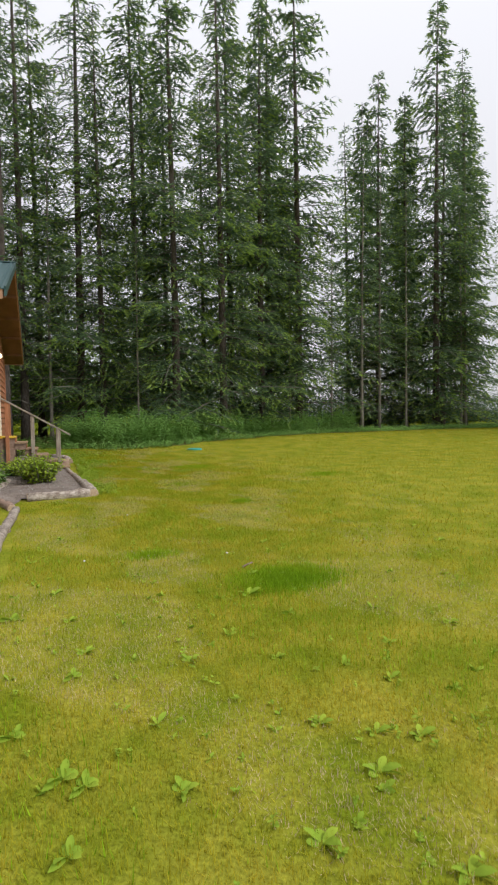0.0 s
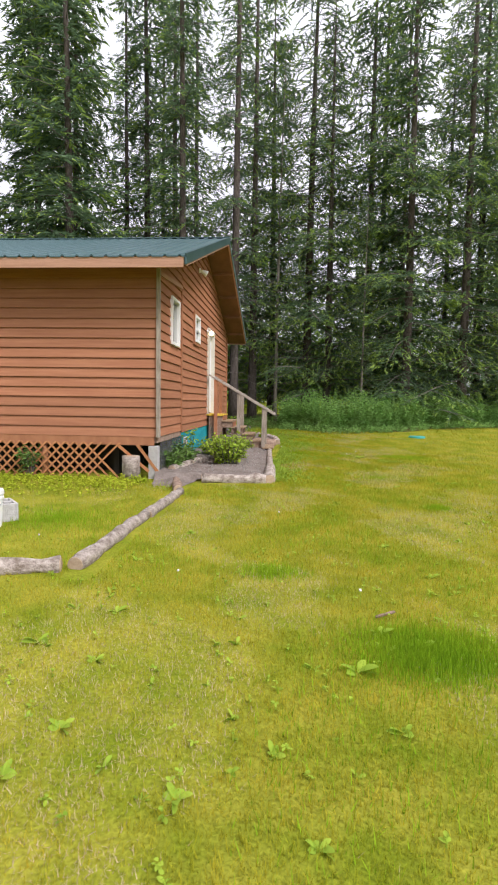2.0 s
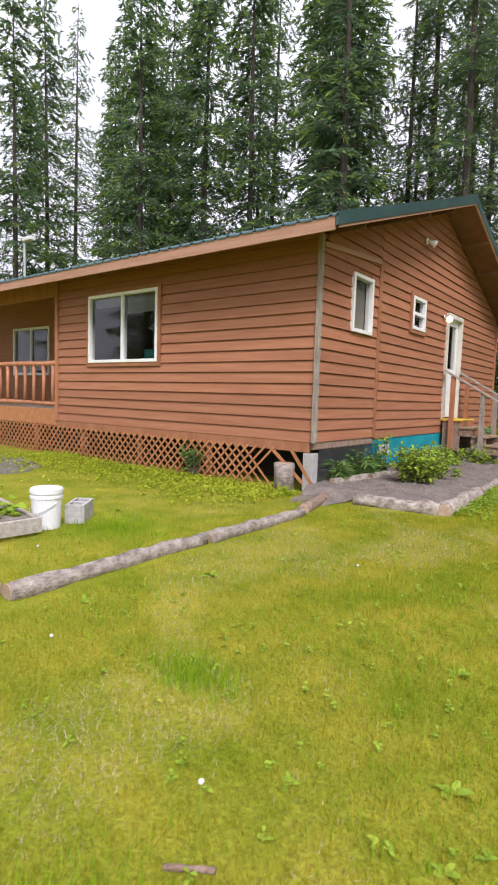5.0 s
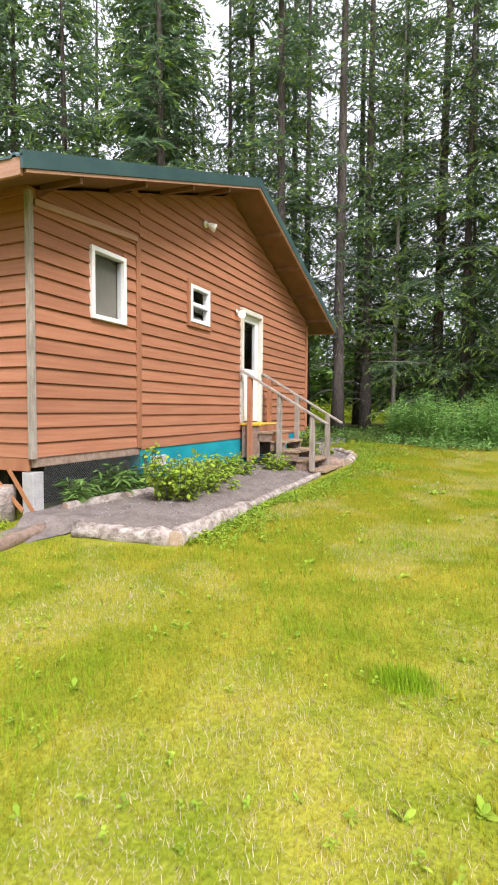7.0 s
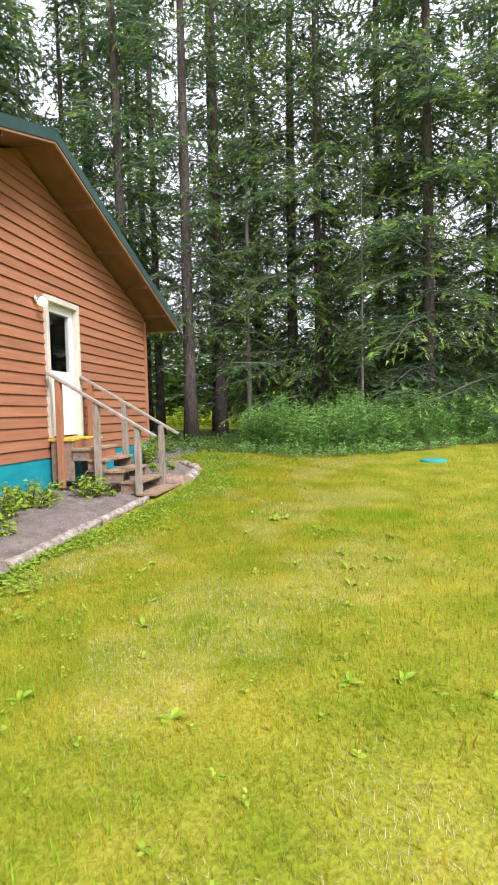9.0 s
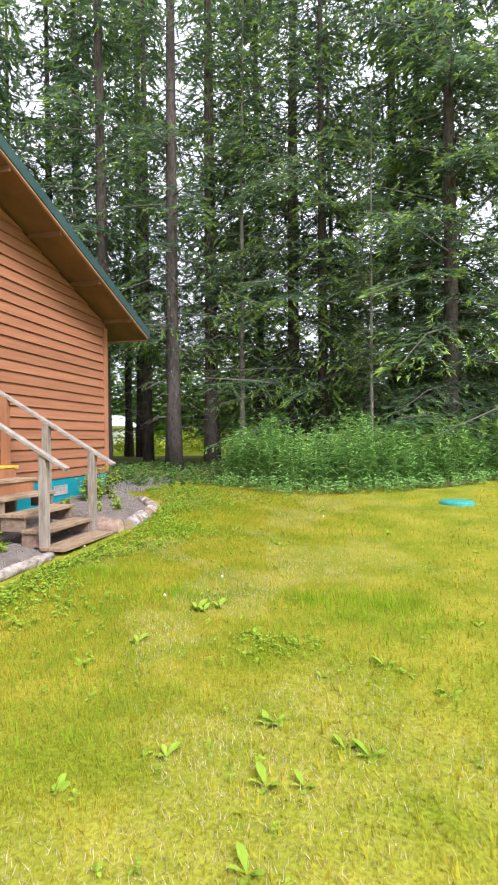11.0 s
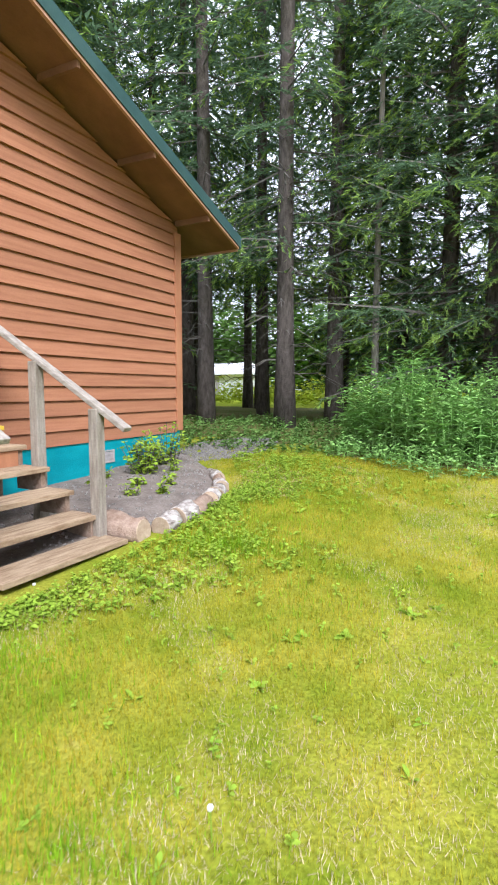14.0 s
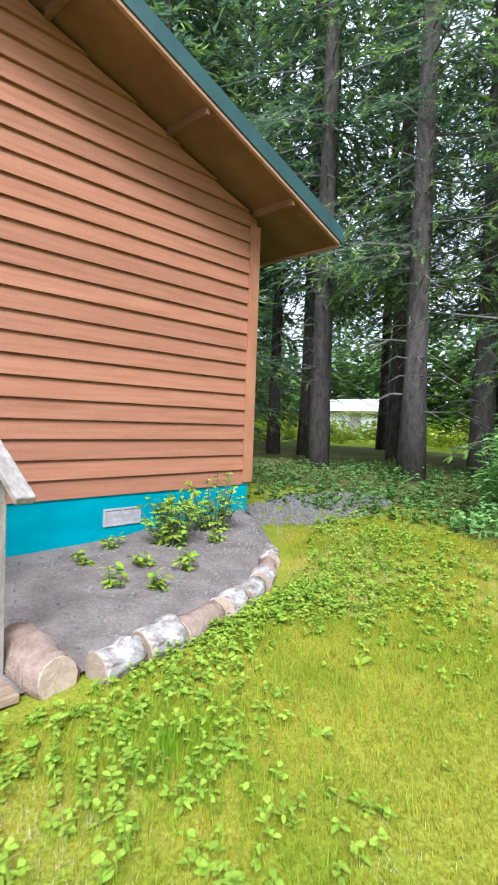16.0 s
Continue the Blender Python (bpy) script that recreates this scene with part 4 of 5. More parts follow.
part("door", Shape().box(0.4, 1.3, -0.03, 0.0, 0, 1.7), M_VENT, shed)
gr = Shape()
for k in range(1300):
    g = rng.uniform(0, 2 * math.pi)
    rr = math.sqrt(rng.random())
    x, y = -0.75 + 0.75 * rr * math.cos(g), 21.4 + 1.25 * rr * math.sin(g)
    z, s = on_ground(x, y), rng.uniform(0.012, 0.035)
    gr.prism([(x - s, y - s * 0.7, z - 0.01), (x + s, y - s, z - 0.01), (x + s * 0.8, y + s, z - 0.01), (x - s, y + s * 0.8, z - 0.01)], [(x - s * 0.5, y - s * 0.4, z + s), (x + s * 0.6, y - s * 0.5, z + s * 0.8), (x + s * 0.4, y + s * 0.6, z + s), (x - s * 0.6, y + s * 0.4, z + s * 0.9)])
for k in range(900):
    g = rng.uniform(0, 2 * math.pi)
    rr = math.sqrt(rng.random())
    x, y = -6.6 + 1.5 * rr * math.cos(g), 8.5 + 0.9 * rr * math.sin(g)
    z, s = on_ground(x, y), rng.uniform(0.015, 0.04)
    gr.prism([(x - s, y - s * 0.7, z - 0.01), (x + s, y - s, z - 0.01), (x + s * 0.8, y + s, z - 0.01), (x - s, y + s * 0.8, z - 0.01)], [(x - s * 0.5, y - s * 0.4, z + s), (x + s * 0.6, y - s * 0.5, z + s * 0.8), (x + s * 0.4, y + s * 0.6, z + s), (x - s * 0.6, y + s * 0.4, z + s * 0.9)])
tagged(part("gravel", gr, M_GRAVEL), "grey gravel patch behind the cabin corner", "gravel", kind="stuff")


# ---- spruce trees ----
def spruce(name, seed, height, r0, crown_from, reach, per_metre, blade, blade_w, tips, whorl=0.5, dead=True, bark=M_BARK, label="", shape_pow=0.78):
    """A spruce: tapered trunk, thin limbs, drooping sprays of needles with fresh tips."""
    g = np.random.RandomState(seed)
    tree = thing(name, label or "tall dark green spruce with drooping branches", "tree", "spruce trees round the clearing")
    n = 12
    lean = g.normal(0, 0.15, 2)
    at = lambda h: np.array([lean[0] * (h / height) ** 2, lean[1] * (h / height) ** 2, h])
    hs = np.linspace(-0.4, height, n)
    rad = [r0 * (1.35 if h < 0 else 1) * max(0.04, 1 - max(h, 0) / height) ** 0.8 for h in hs]
    trunk = part("trunk", Shape().tube([at(h) for h in hs], rad, 10, 0.06, random.Random(seed)), bark, tree, smooth=True)
    base, way, ln, wd, tip = [], [], [], [], []
    limbs = Shape()
    h = crown_from
    while h < height - 0.3:
        f = (height - h) / (height - crown_from)
        for _ in range(g.randint(4, 6)):
            a = g.uniform(0, 2 * math.pi)
            size = reach * (f ** shape_pow) * g.uniform(0.55, 1.12) + 0.14
            hh = h + g.uniform(-whorl / 2, whorl / 2)
            d = np.array([math.cos(a), math.sin(a), 0.0])
            pr = np.array([-d[1], d[0], 0.0])
            u0, dr = g.uniform(-0.05, 0.2) + 0.5 * (1 - f) ** 2, g.uniform(0.35, 0.65)
            path = lambda s: at(hh)[None, :] + d[None, :] * (size * s)[:, None] + np.stack([0 * s, 0 * s, size * (u0 * s - dr * s ** 2 + 0.22 * s ** 4)], 1)
            sp = np.array([0, 0.5, 1.0])
            pp = path(sp)
            w = 0.010 + 0.006 * size
            limbs.tube([tuple(x) for x in pp], [w, w * 0.6, 0.004], 3)
            m = max(8, int(size * per_metre * 2.6))
            nb = max(5, int(size * 6.5))
            sb = np.clip((np.arange(nb) + g.uniform(0.1, 0.9, nb)) / nb, 0.06, 1.0)
            sides = np.where(np.arange(nb) % 2 == 0, 1.0, -1.0)
            reachs = (0.40 * size * (1.02 - sb) + 0.16) * g.uniform(0.6, 1.2, nb)
            fan, sag = g.uniform(0.75, 1.25, nb), g.uniform(0.15, 0.75, nb)
            j = g.choice(nb, m, p=reachs / reachs.sum())
            u = g.rand(m) ** 0.8
            bd = d[None, :] * np.cos(fan[j])[:, None] + pr[None, :] * (sides[j] * np.sin(fan[j]))[:, None]
            b = path(sb[j]) + bd * (reachs[j] * u)[:, None]
            b[:, 2] -= reachs[j] * sag[j] * u ** 2
            v = bd + g.normal(0, 0.36, (m, 3)) * [1, 1, 0.6]
            v[:, 2] -= sag[j] * u * 1.2
            base.append(b)
            way.append(v)
            ln.append(blade * g.uniform(0.5, 1.3, m))
            wd.append(blade_w * g.uniform(0.6, 1.3, m))
            fresh = g.rand() < 0.75
            tip.append((u + 0.35 * sb[j] > 0.78) & (g.rand(m) < tips * (1.2 if fresh else 0.3)))
        h += whorl * g.uniform(0.7, 1.3)
    base, way, ln, wd, tip = (np.concatenate(k) for k in (base, way, ln, wd, tip))
    v, t = sprigs(base, way, ln, wd, g)
    crown = new("crown", fast_mesh("crown", v, t, [M_NEEDLE, M_TIP], tip.astype(int)))
    crown.parent = tree
    if dead:
        h = 1.2
        while h < crown_from + 2:
            for _ in range(4):
                a, le = g.uniform(0, 6.28), g.uniform(0.4, 1.6)
                p = at(h)
                m1 = p + np.array([math.cos(a) * le * 0.5, math.sin(a) * le * 0.5, 0.02])
                q = p + np.array([math.cos(a + 0.1) * le, math.sin(a + 0.1) * le, -0.25 * le])
                limbs.tube([p, m1, q], [0.014, 0.01, 0.003], 3)
            h += 0.3
    part("branch_wood", limbs, M_TWIG, tree)["kind"] = "stuff"
    return tree


def put(tree, x, y, turn=0, s=1.0):
    tree.matrix_basis = pose(x, y, on_ground(x, y) - 0.05, 0, 0, turn) @ Matrix.Diagonal((s, s, s, 1))
    return tree


def again(tree, x, y, turn, s):
    ob = copy_thing(tree, pose(x, y, on_ground(x, y) - 0.05, 0, 0, turn))
    ob.scale = (s, s, s)
    return ob


near_a = put(spruce("spruce", 11, 24, 0.2, 2.1, 4.3, 150, 0.14, 0.026, 0.8, 0.75, label="large spruce with low sweeping branches and fresh tips"), 2.1, 26.0, 20)
near_b = put(spruce("spruce", 12, 25, 0.2, 3.4, 2.6, 110, 0.15, 0.026, 0.7, 0.95, label="tall spruce with a bare lichen-grey lower trunk"), -1.0, 24.4, 80)
full_c = put(spruce("spruce", 13, 23, 0.2, 1.2, 4.2, 58, 0.22, 0.055, 0.65, 0.6, label="full spruce with branches down to the weeds"), 6.3, 25.0, 10)
tall_d = put(spruce("spruce", 14, 26, 0.2, 4.2, 2.9, 40, 0.25, 0.055, 0.5, 0.72), -3.3, 24.85, 200)
tall_e = put(spruce("spruce", 15, 24, 0.17, 5.0, 2.4, 34, 0.26, 0.05, 0.45, 0.9), -3.3, 28.0, 120)
young_f = put(spruce("spruce", 16, 17, 0.085, 4.5, 1.4, 44, 0.22, 0.04, 0.35, 0.55, bark=M_PALEBARK, label="thin young spruce with pale bare trunk"), 19.8, 28.2, 0)
far_g = put(spruce("spruce", 17, 25, 0.2, 1.0, 4.1, 30, 0.34, 0.09, 0.5, 0.6, dead=False), -10.5, 26.5, 40)

for src, x, y, turn, s in (
        (near_b, -0.3, 25.65, 150, 0.95), (near_a, 3.0, 25.5, 100, 0.8), (young_f, 0.75, 25.2, 80, 0.95), (young_f, 3.2, 26.7, 250, 1.1), (near_a, 8.8, 25.6, 100, 1.05), (full_c, 11.6, 27.4, 200, 1.0), (full_c, 5.0, 28.0, 310, 1.05),
        (full_c, 14.3, 28.2, 80, 1.2), (tall_d, 13.0, 29.5, 30, 1.05), (full_c, 21.3, 30.5, 150, 1.0), (full_c, 24.8, 29.0, 250, 1.2), (tall_d, 29.5, 31.5, 90, 1.05), (full_c, 11.0, 30.5, 20, 1.15),
        (young_f, 18.4, 28.0, 60, 1.05), (young_f, 21.7, 28.1, 130, 0.9), (young_f, 26.0, 28.0, 220, 1.0), (young_f, 26.6, 28.3, 300, 1.05), (young_f, 16.2, 27.8, 20, 0.8), (young_f, 13.2, 27.2, 20, 0.6), (young_f, 4.3, 23.9, 20, 0.55),
        (tall_e, -5.9, 32.0, 200, 1.0), (tall_d, -8.6, 26.2, 40, 0.95), (full_c, 0.4, 29.6, 60, 0.95), (tall_d, -1.6, 30.4, 110, 1.0), (tall_e, 6.0, 30.5, 10, 1.05), (tall_e, -6.4, 27.0, 60, 0.95)):
    again(src, x, y, turn, s)

g = np.random.RandomState(77)
spots = []


def scatter(count, x0, x1, y0, y1, gap, kinds, lo, hi):
    """Fills a stretch of the wood with trees that keep apart."""
    made = 0
    for _ in range(600):
        x, y = g.uniform(x0, x1), g.uniform(y0, y1)
        if made < count and all((x - a) ** 2 + (y - b) ** 2 > gap for a, b in spots):
            spots.append((x, y))
            again(kinds[g.randint(len(kinds))], x, y, g.uniform(0, 360), g.uniform(lo, hi))
            made += 1


scatter(6, -9, 11, 27, 33, 7, (tall_e, tall_d, tall_e), 0.8, 1.05)
scatter(12, 10, 46, 30.5, 40, 8, (far_g, far_g, tall_d), 0.85, 1.1)
scatter(13, -34, -7, 23.5, 33, 7, (far_g, far_g, tall_d), 0.9, 1.1)
scatter(7, -40, 14, 52, 62, 12, (far_g,), 0.7, 0.95)
for x, y, s in ((-19, 23, 0.95), (-24, 19, 0.9), (-28, 13, 0.9), (-33, 6, 0.95), (32, 22, 0.95), (35, 12, 1.0), (34, -30, 0.9), (0, -24, 0.95), (-11, -18, 0.9), (-24, -7, 0.9), (-30, -14, 0.95), (-31, -2, 0.9)):
    again(far_g, x, y, g.uniform(0, 360), s)

# ---- undergrowth ----
def weed_bank(name, seed, count, place, height, leaf, width, per, material, label, shape=leaves):
    """Leafy upright stems, all in one mesh."""
    g = np.random.RandomState(seed)
    xs, ys = place(g, count)
    ht = height * g.uniform(0.55, 1.25, count) * (0.88 + 0.3 * np.sin(1.9 * xs + 0.7) * np.sin(1.3 * ys + xs))
    k = np.repeat(np.arange(count), per)
    s = g.uniform(0.12, 1.0, count * per)
    tilt = g.normal(0, 0.12, (count, 2))
    a = g.uniform(0, 2 * math.pi, count * per)
    b = np.stack([xs[k] + tilt[k, 0] * s * ht[k], ys[k] + tilt[k, 1] * s * ht[k], gz(xs[k], ys[k]) + s * ht[k]], 1)
    w = np.stack([np.cos(a), np.sin(a), g.uniform(0.0, 0.9, count * per)], 1)
    v, t = shape(b, w, leaf * g.uniform(0.6, 1.3, count * per) * (1.15 - 0.5 * s), width * g.uniform(0.7, 1.3, count * per), g, 0.7, 0.25)
    sb = np.stack([xs, ys, gz(xs, ys) - 0.02], 1)
    sv, stt = leaves(sb, np.stack([tilt[:, 0], tilt[:, 1], np.ones(count)], 1), ht * 1.05, np.full(count, 0.012), g, 0.0)
    ob = new(name, fast_mesh(name, np.concatenate([v, sv]), np.concatenate([t, stt + len(v)]), [material]))
    return tagged(ob, label, "plants", kind="stuff")


def bank_place(g, n):
    x = np.concatenate([g.uniform(1.1, 9, n * 2 // 3), g.uniform(9, 17, n - n * 2 // 3)])
    y = lawn_edge(x) + 0.1 + np.abs(g.normal(0, 1.1, n)) + 0.3
    return x, y


def low_place(g, n):
    x = g.uniform(1.0, 30, n)
    return x, lawn_edge(x) - 0.35 + np.abs(g.normal(0, 1.3, n))


def corner_place(g, n):
    return g.uniform(-4, 3.5, n), g.uniform(21.2, 26, n)


def meadow_place(g, n):
    return g.uniform(-30, 36, n), g.uniform(33, 40, n)


def far_place(g, n):
    return g.uniform(-50, 16, n), g.uniform(49, 56, n)


def thicket_place(g, n):
    return g.uniform(9, 46, n), g.uniform(31, 37, n)


def clover_place(g, n):
    t = g.rand(n)
    i = np.interp(t, np.linspace(0, 1, 8), [1.2, 1.15, 1.15, 1.25, 1.3, 1.2, 0.9, 0.6])
    return i - 0.1 + np.abs(g.normal(0, 0.52, n)) * (0.4 + 1.3 * t) * (0.7 + 0.5 * np.sin(23 * t)), np.interp(t, [0, 1], [10.3, 20.8])


def patch_place(g, n):
    a, r = g.uniform(0, 6.28, n), np.sqrt(g.rand(n))
    return 3.62 + np.where(g.rand(n) < 0.5, 0.18, -0.1) + 0.17 * r * np.cos(a), 13.7 + 0.2 * r * np.sin(a)


def corner_weed_place(g, n):
    y = g.uniform(18.3, 21.8, n)
    return np.interp(y, [18.3, 19.5, 20.5, 22], [1.2, 0.6, -0.2, -0.4]) + np.abs(g.normal(0, 0.8, n)), y


def bed_place(g, n):
    return g.uniform(-3.5, -1.75, n), g.uniform(5.9, 6.7, n)


def front_place(g, n):
    return g.uniform(-7, -0.9, n), 10.3 - np.abs(g.normal(0, 0.7, n))


weed_bank("fireweed_bank", 1, 2100, bank_place, 1.15, 0.19, 0.03, 22, M_WEED, "dense bank of tall green weeds along the trees")
weed_bank("low_undergrowth", 2, 3800, low_place, 0.28, 0.10, 0.04, 7, M_WEED, "low leafy undergrowth at the lawn's edge")
weed_bank("shade_groundcover", 3, 1300, corner_place, 0.22, 0.10, 0.05, 7, M_FERN, "low shade plants under the trees")
weed_bank("far_meadow_plants", 4, 3000, meadow_place, 1.0, 0.3, 0.12, 10, M_BRIGHT, "bright yellow-green meadow plants behind the trees")
weed_bank("far_bushes", 9, 2600, far_place, 8.0, 0.8, 0.4, 18, M_FERN, "light green bushes beyond the meadow")
weed_bank("forest_thicket", 8, 1500, thicket_place, 2.6, 0.3, 0.10, 16, M_NEEDLE, "dark low thicket closing the wood behind the trunks")
weed_bank("clover_strip", 5, 2200, clover_place, 0.08, 0.04, 0.021, 7, M_LEAF, "leafy clover and plantain along the bed's edge", oval_leaves)
weed_bank("corner_weeds", 16, 480, corner_weed_place, 0.06, 0.045, 0.02, 7, M_LEAF, "leafy weeds spreading over the lawn corner", oval_leaves)
weed_bank("clover_patch", 15, 80, patch_place, 0.04, 0.02, 0.014, 7, M_LEAF, "patch of leafy clover in the lawn", oval_leaves)
weed_bank("vegetable_leaves", 6, 150, bed_place, 0.32, 0.13, 0.11, 9, M_LEAF, "broad leafy greens in the raised bed", oval_leaves)
weed_bank("front_weeds", 7, 1500, front_place, 0.10, 0.05, 0.03, 6, M_BRIGHT, "yellow-green weeds before the lattice")


def bush(name, label, seed, at, height, spread, count, leaf, width, material):
    """Shrub: arching stems with pointed leaves."""
    g = np.random.RandomState(seed)
    ob = thing(name, label, "shrub", at=(at[0], at[1], on_ground(*at) + 0.1))
    st = Shape()
    base, way = [], []
    for k in range(count):
        a = g.uniform(0, 6.28)
        r, hh = spread * math.sqrt(g.rand()), height * g.uniform(0.5, 1.0)
        p = np.array([0.3 * r * math.cos(a), 0.3 * r * math.sin(a), -0.08])
        q = np.array([r * math.cos(a), r * math.sin(a), hh * (1 - 0.3 * (r / spread) ** 2)])
        m = (p + q) / 2 + np.array([0, 0, 0.1 * hh])
        st.tube([p, m, q], [0.006, 0.005, 0.003], 4)
        for _ in range(16):
            s = g.uniform(0.25, 1.05)
            base.append((1 - s) ** 2 * p + 2 * s * (1 - s) * m + s * s * q)
            way.append([g.normal(), g.normal(), g.uniform(-0.3, 0.6)])
    n = len(base)
    v, t = (leaves if material is M_FERN else oval_leaves)(np.array(base), np.array(way), leaf * g.uniform(0.6, 1.3, n), width * g.uniform(0.7, 1.3, n), g, 0.6, 0.2)
    part("stalk", st, M_TWIG, ob)
    lv = new("foliage", fast_mesh("foliage", v, t, [material]))
    lv.parent = ob
    return ob


SH = "leafy green garden shrub growing in the bed"
bush("garden_shrub", SH, 1, (0.25, 11.75), 0.66, 0.45, 75, 0.075, 0.042, M_LEAF)
bush("garden_shrub", SH, 2, (0.1, 12.5), 0.52, 0.45, 55, 0.075, 0.042, M_LEAF)
bush("garden_shrub", SH, 3, (-0.15, 13.4), 0.42, 0.5, 48, 0.075, 0.042, M_LEAF)
bush("garden_shrub", SH, 4, (-0.25, 14.4), 0.4, 0.5, 48, 0.07, 0.04, M_LEAF)
bush("garden_shrub", "low weeds beside the entry steps", 5, (0.1, 15.3), 0.4, 0.35, 22, 0.08, 0.04, M_LEAF)
bush("garden_shrub", "young open shrub near the cabin corner", 6, (-0.35, 18.75), 0.5, 0.28, 30, 0.065, 0.038, M_LEAF)
bush("garden_shrub", "young open shrub near the cabin corner", 7, (-0.45, 19.35), 0.62, 0.3, 24, 0.065, 0.038, M_LEAF)
for k, (x, y) in enumerate(((-0.3, 17.9), (0.25, 17.8), (0.3, 18.4), (-0.55, 18.3), (0.0, 18.2), (0.55, 18.0), (-0.1, 19.1), (0.4, 15.4), (0.5, 12.9))):
    bush("bed_weed", "small leafy weed sprouting from the bed soil", 30 + k, (x, y), 0.16, 0.1, 4, 0.07, 0.03, M_LEAF)
bush("fern_clump", "dark green plants growing behind the netting", 8, (-0.68, 11.0), 0.42, 0.25, 22, 0.16, 0.03, M_FERN)
bush("fern_clump", "dark green plants growing behind the netting", 9, (-0.68, 11.6), 0.45, 0.25, 22, 0.16, 0.03, M_FERN)
bush("fern_clump", "dark green plants growing behind the netting", 10, (-0.68, 12.15), 0.4, 0.25, 20, 0.14, 0.04, M_FERN)
bush("climbing_weed", "tall weed growing up the seam board", 11, (-0.62, 12.45), 0.85, 0.18, 8, 0.09, 0.04, M_LEAF)
bush("fern_clump", "dark plant grown through the lattice", 12, (-3.0, 10.38), 0.5, 0.2, 12, 0.16, 0.03, M_FERN)


# ---- lawn grass ----
def grass(name, seed, xs, ys, length, width, material, label, lean=0.45):
    g = np.random.RandomState(seed)
    n = len(xs)
    b = np.stack([xs, ys, gz(xs, ys) - 0.004], 1)
    a = g.uniform(0, 6.28, n)
    t = np.abs(g.normal(0, lean, n))
    w = unit(np.stack([np.cos(a) * t, np.sin(a) * t, np.ones(n)], 1))
    ln = length * g.uniform(0.5, 1.4, n)
    side = np.stack([-np.sin(a), np.cos(a), 0 * a], 1) * (width * g.uniform(0.6, 1.3, n))[:, None] / 2
    v = np.stack([b - side, b + side, b + w * ln[:, None]], 1).reshape(-1, 3)
    tr = np.arange(3 * n).reshape(-1, 3)
    return tagged(new(name, fast_mesh(name, v, tr, [material])), label, "grass", kind="stuff")


def lawn_spots(g, n):
    """Lawn points, thicker in the strip that is walked and looked across."""
    u = g.rand(n)
    y = np.interp(u, [0, 1], [0.8, 21.2])
    x = np.interp(y, [0, 4, 8, 12, 16, 20], [0.6, 1.4, 2.0, 2.4, 2.1, 1.6]) + g.normal(0, 1.9, n)
    ok = (y < lawn_edge(x) + 0.3) & ((x > np.interp(y, [10, 10.1, 18, 18.8, 19.5, 20.3], [-0.1, 1.15, 1.15, 0.9, 0.4, -0.6])) | ((x < -0.35) & (y < 10.3)) | (y < 5.5))
    return x[ok], y[ok]


g = np.random.RandomState(5)
lx, ly = lawn_spots(g, 640000)
dryness = np.sin(2.3 * lx + 1.1 * np.sin(1.9 * ly)) + np.sin(1.7 * ly + 1.4 * np.sin(2.6 * lx)) + 0.8 * np.sin(5.1 * lx + 3.7 * ly + np.sin(4 * ly))
kept = g.rand(len(lx)) > 0.55 * (dryness > 0.5)
grass("lawn_grass", 1, lx[kept], ly[kept], 0.04, 0.0042, M_BLADE, "short yellow-green mown grass", 0.8)
lx, ly = lawn_spots(g, 420000)
dry = np.sin(2.3 * lx + 1.1 * np.sin(1.9 * ly)) + np.sin(1.7 * ly + 1.4 * np.sin(2.6 * lx)) + 0.8 * np.sin(5.1 * lx + 3.7 * ly + np.sin(4 * ly)) + g.normal(0, 0.45, len(lx)) > 0.55
lx, ly = lx[dry], ly[dry]
grass("dry_grass", 2, lx, ly, 0.034, 0.0032, M_STRAW, "dry straw blades lying in the lawn", 1.6)
lx, ly = lawn_spots(g, 85000)
wet = np.sin(2.3 * lx + 1.1 * np.sin(1.9 * ly)) + np.sin(1.7 * ly + 1.4 * np.sin(2.6 * lx)) + g.normal(0, 0.5, len(lx)) < -0.6
grass("green_grass", 4, lx[wet], ly[wet], 0.06, 0.0055, M_LUSH, "greener grass growing in patches", 0.6)
px, py = [], []
for cx, cy, r, n in ((2.25, 4.55, 0.3, 12000), (1.3, 5.85, 0.17, 1300), (3.35, 8.62, 0.11, 1300), (3.76, 14.6, 0.2, 700), (2.7, 14.6, 0.3, 900), (1.6, 15.2, 0.3, 1200), (4.3, 14.6, 0.34, 1500), (1.75, 17.1, 0.34, 2400), (3.0, 11.2, 0.3, 700), (-1.2, 7.4, 0.5, 3500), (6.5, 11.5, 0.4, 1500)):
    rr, a = r * np.sqrt(g.rand(n)) * (1 + 0.45 * g.randn(n)), g.uniform(0, 6.28, n)
    px.append(cx + 1.35 * rr * np.cos(a))
    py.append(cy + rr * np.sin(a))
fx, fy = g.uniform(3.5, 30, 150000), g.uniform(4, 27, 150000)
ok = (fy < lawn_edge(fx)) & (fx > 0.3 + 0.28 * fy)
grass("far_lawn_grass", 6, fx[ok], fy[ok], 0.05, 0.014, M_BLADE, "mown grass on the far side of the lawn", 0.8)
grass("lush_grass", 3, np.concatenate(px), np.concatenate(py), 0.06, 0.005, M_LUSH, "taller dark green grass tufts in the lawn", 0.35)


# ---- broad-leaved weeds in the lawn ----
def sprig_place(g, n):
    x, y = lawn_spots(g, 3 * n)
    return x[:n], y[:n]


weed_bank("lawn_sprigs", 21, 1100, sprig_place, 0.055, 0.03, 0.015, 6, M_LEAF, "small yellow-green weed sprigs scattered through the lawn", oval_leaves)


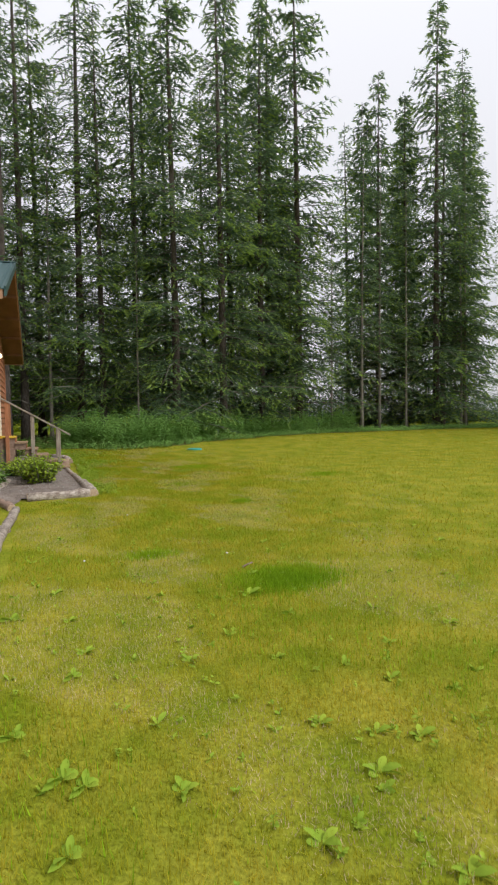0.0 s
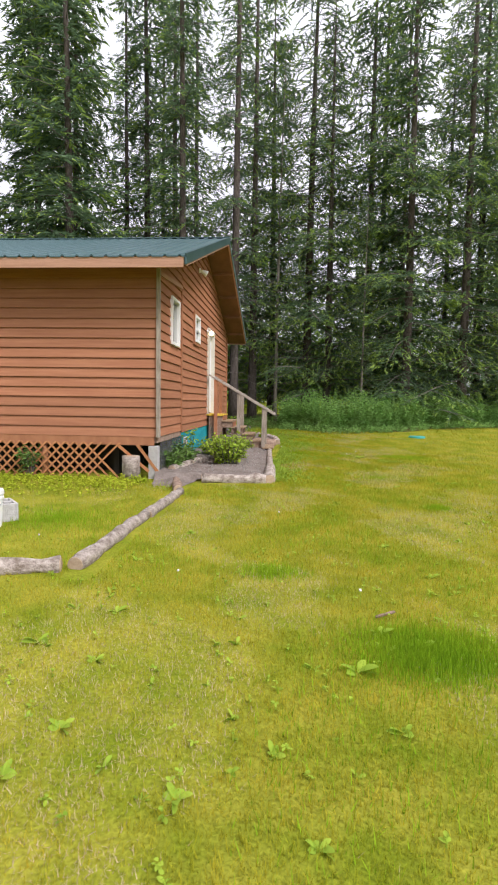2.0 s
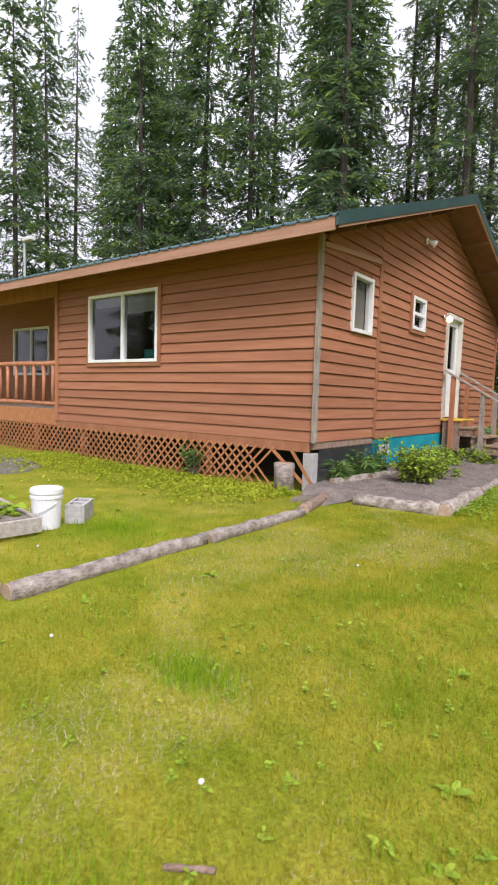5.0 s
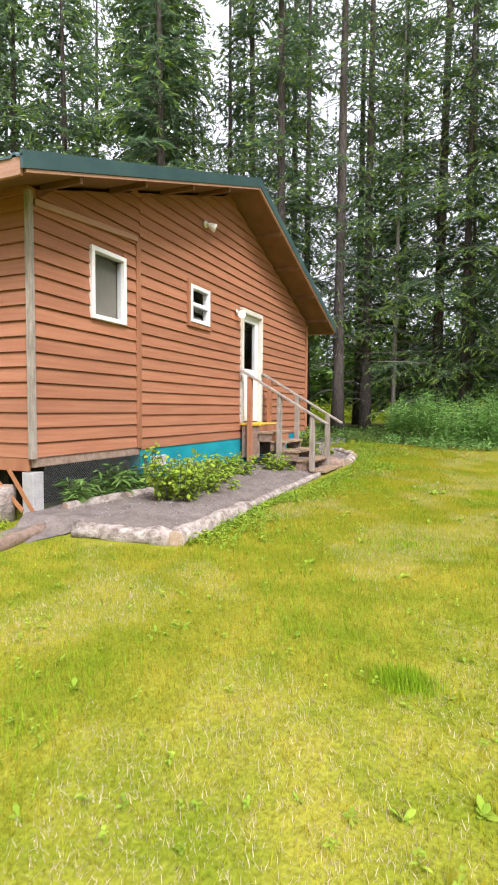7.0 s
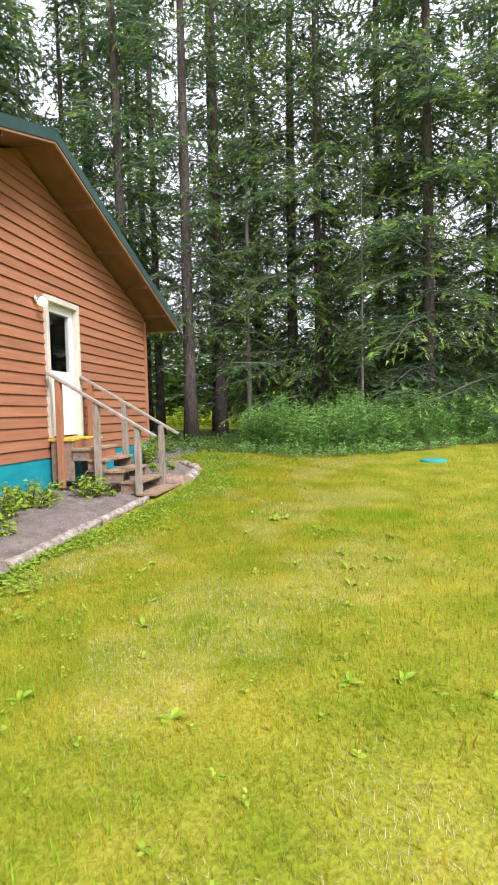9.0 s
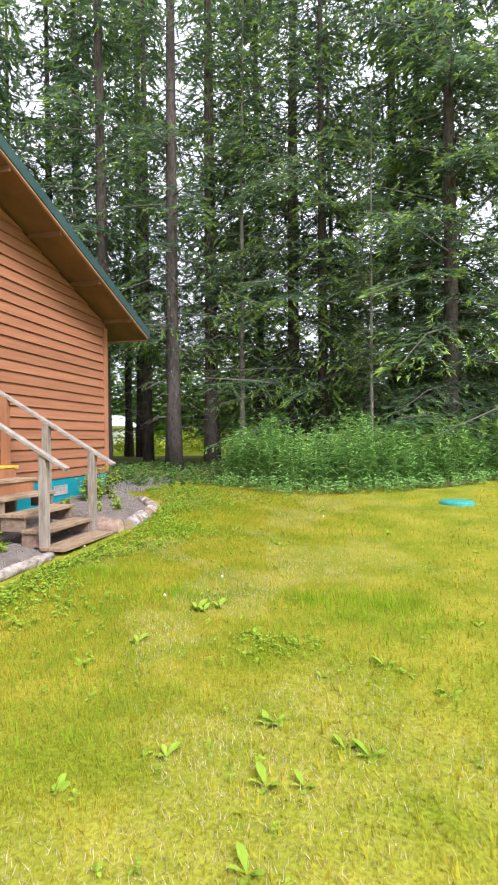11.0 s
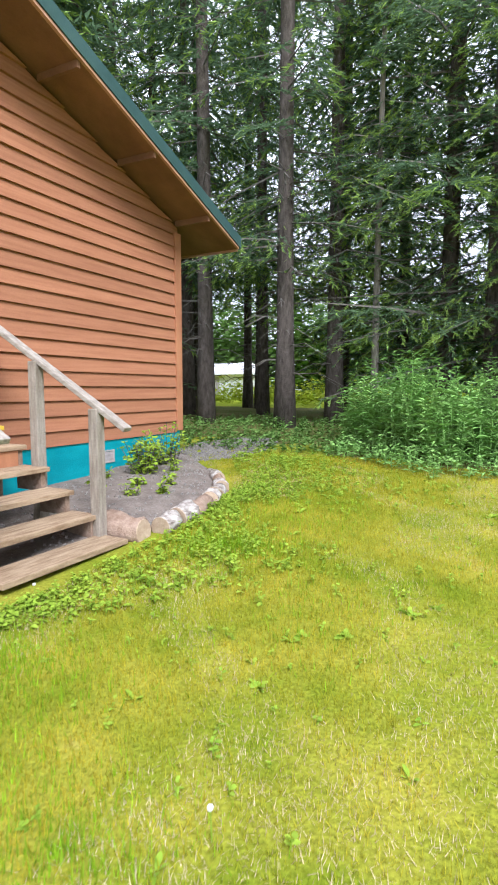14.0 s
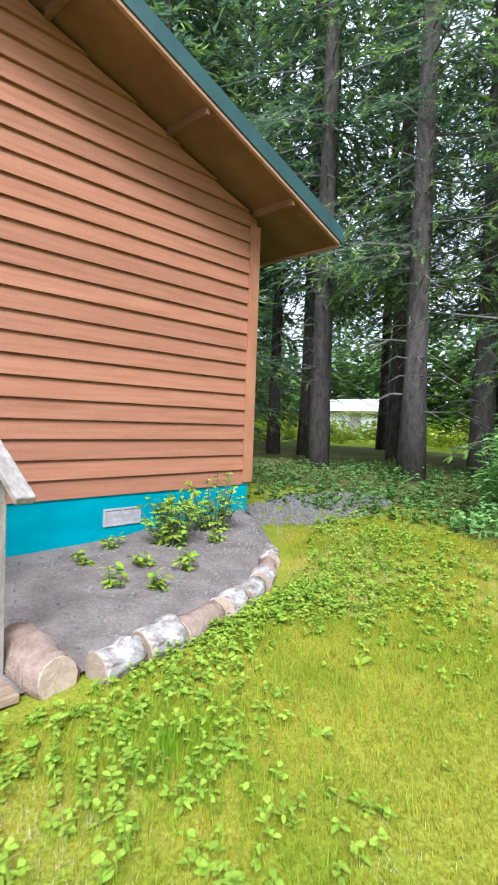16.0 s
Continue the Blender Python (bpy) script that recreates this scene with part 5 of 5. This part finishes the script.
def rosette(seed, n, leaf, width):
    g = np.random.RandomState(seed)
    a = np.linspace(0, 6.28, n, endpoint=False) + g.normal(0, 0.25, n)
    w = np.stack([np.cos(a), np.sin(a), g.uniform(0.3, 1.4, n)], 1)
    v, t = oval_leaves(np.zeros((n, 3)), w, leaf * g.uniform(0.5, 1.3, n), width * g.uniform(0.7, 1.2, n), g, 0.7, 0.3)
    return v, np.where(t % 11 == 0, 0, t)


rosettes = [fast_mesh("weed_leaves", *rosette(k, n, l, w), [M_LEAF]) for k, (n, l, w) in enumerate(((6, 0.06, 0.022), (8, 0.05, 0.017), (6, 0.08, 0.034)))]
for k in range(260):
    x, y = lawn_spots(g, 60)
    i = k % len(x)
    ob = new("lawn_weed", rosettes[k % 3])
    ob.matrix_basis = pose(float(x[i]), float(y[i]), on_ground(x[i], y[i]) - 0.005, 0, 0, float(g.uniform(0, 360))) @ Matrix.Diagonal((*[float(g.uniform(0.5, 1.2))] * 3, 1))
    tagged(ob, "broad-leaved weed rosette growing in the lawn", "weed", "lawn weeds")
for x, y, sc in ((3.0, 14.24, 1.6), (3.14, 14.32, 1.4), (2.81, 13.6, 1.2), (0.28, 2.48, 1.5), (0.36, 2.4, 1.3), (1.44, 2.45, 1.1), (2.02, 2.69, 1.0), (1.5, 2.05, 1.4), (1.82, 2.19, 1.2), (1.04, 3.34, 1.2),
                 (0.37, 3.39, 1.2), (0.72, 2.24, 1.2), (1.1, 1.81, 1.3), (0.08, 2.87, 1.2), (0.0, 4.46, 1.3), (0.28, 2.07, 1.2), (1.47, 1.51, 1.2), (1.54, 3.17, 0.9), (1.65, 2.29, 1.1), (1.8, 4.33, 1.7),
                 (1.99, 4.79, 1.3), (2.2, 4.63, 1.3), (3.87, 12.38, 1.3), (4.24, 12.64, 1.3), (3.8, 12.79, 1.1), (4.32, 13.54, 1.3), (3.05, 14.22, 1.2), (4.63, 13.24, 1.1), (4.14, 12.68, 1.0), (3.89, 11.99, 1.2), (4.01, 12.4, 1.0)):
    ob = new("lawn_weed", rosettes[2])
    ob.matrix_basis = pose(x, y, on_ground(x, y) - 0.005, 0, 0, 70 * x) @ Matrix.Diagonal((sc, sc, sc, 1))
    tagged(ob, "large broad-leaved weed rosette in the lawn", "weed", "lawn weeds")
puff_stem = Shape().tube([(0, 0, -0.01), (0.01, 0, 0.1)], [0.003, 0.002], 5)
head = bmesh.new()
bmesh.ops.create_icosphere(head, subdivisions=2, radius=0.010)
head_me = bpy.data.meshes.new("seed_head")
head.to_mesh(head_me)
head.free()
head_me.materials.append(M_PUFF)
puff = thing("dandelion", "white dandelion clock on a thin stem", "flower", "dandelion clocks")
part("stem", puff_stem, M_LEAF, puff)
hd_ob = new("seed_head", head_me)
hd_ob.parent = puff
hd_ob.location = (0.01, 0, 0.11)
puff.location = (2.75, 14.2, on_ground(2.75, 14.2))
for k in range(10):
    x, y = lawn_spots(g, 40)
    copy_thing(puff, pose(float(x[0]), float(y[0]), on_ground(x[0], y[0]), 0, 0, k * 40))
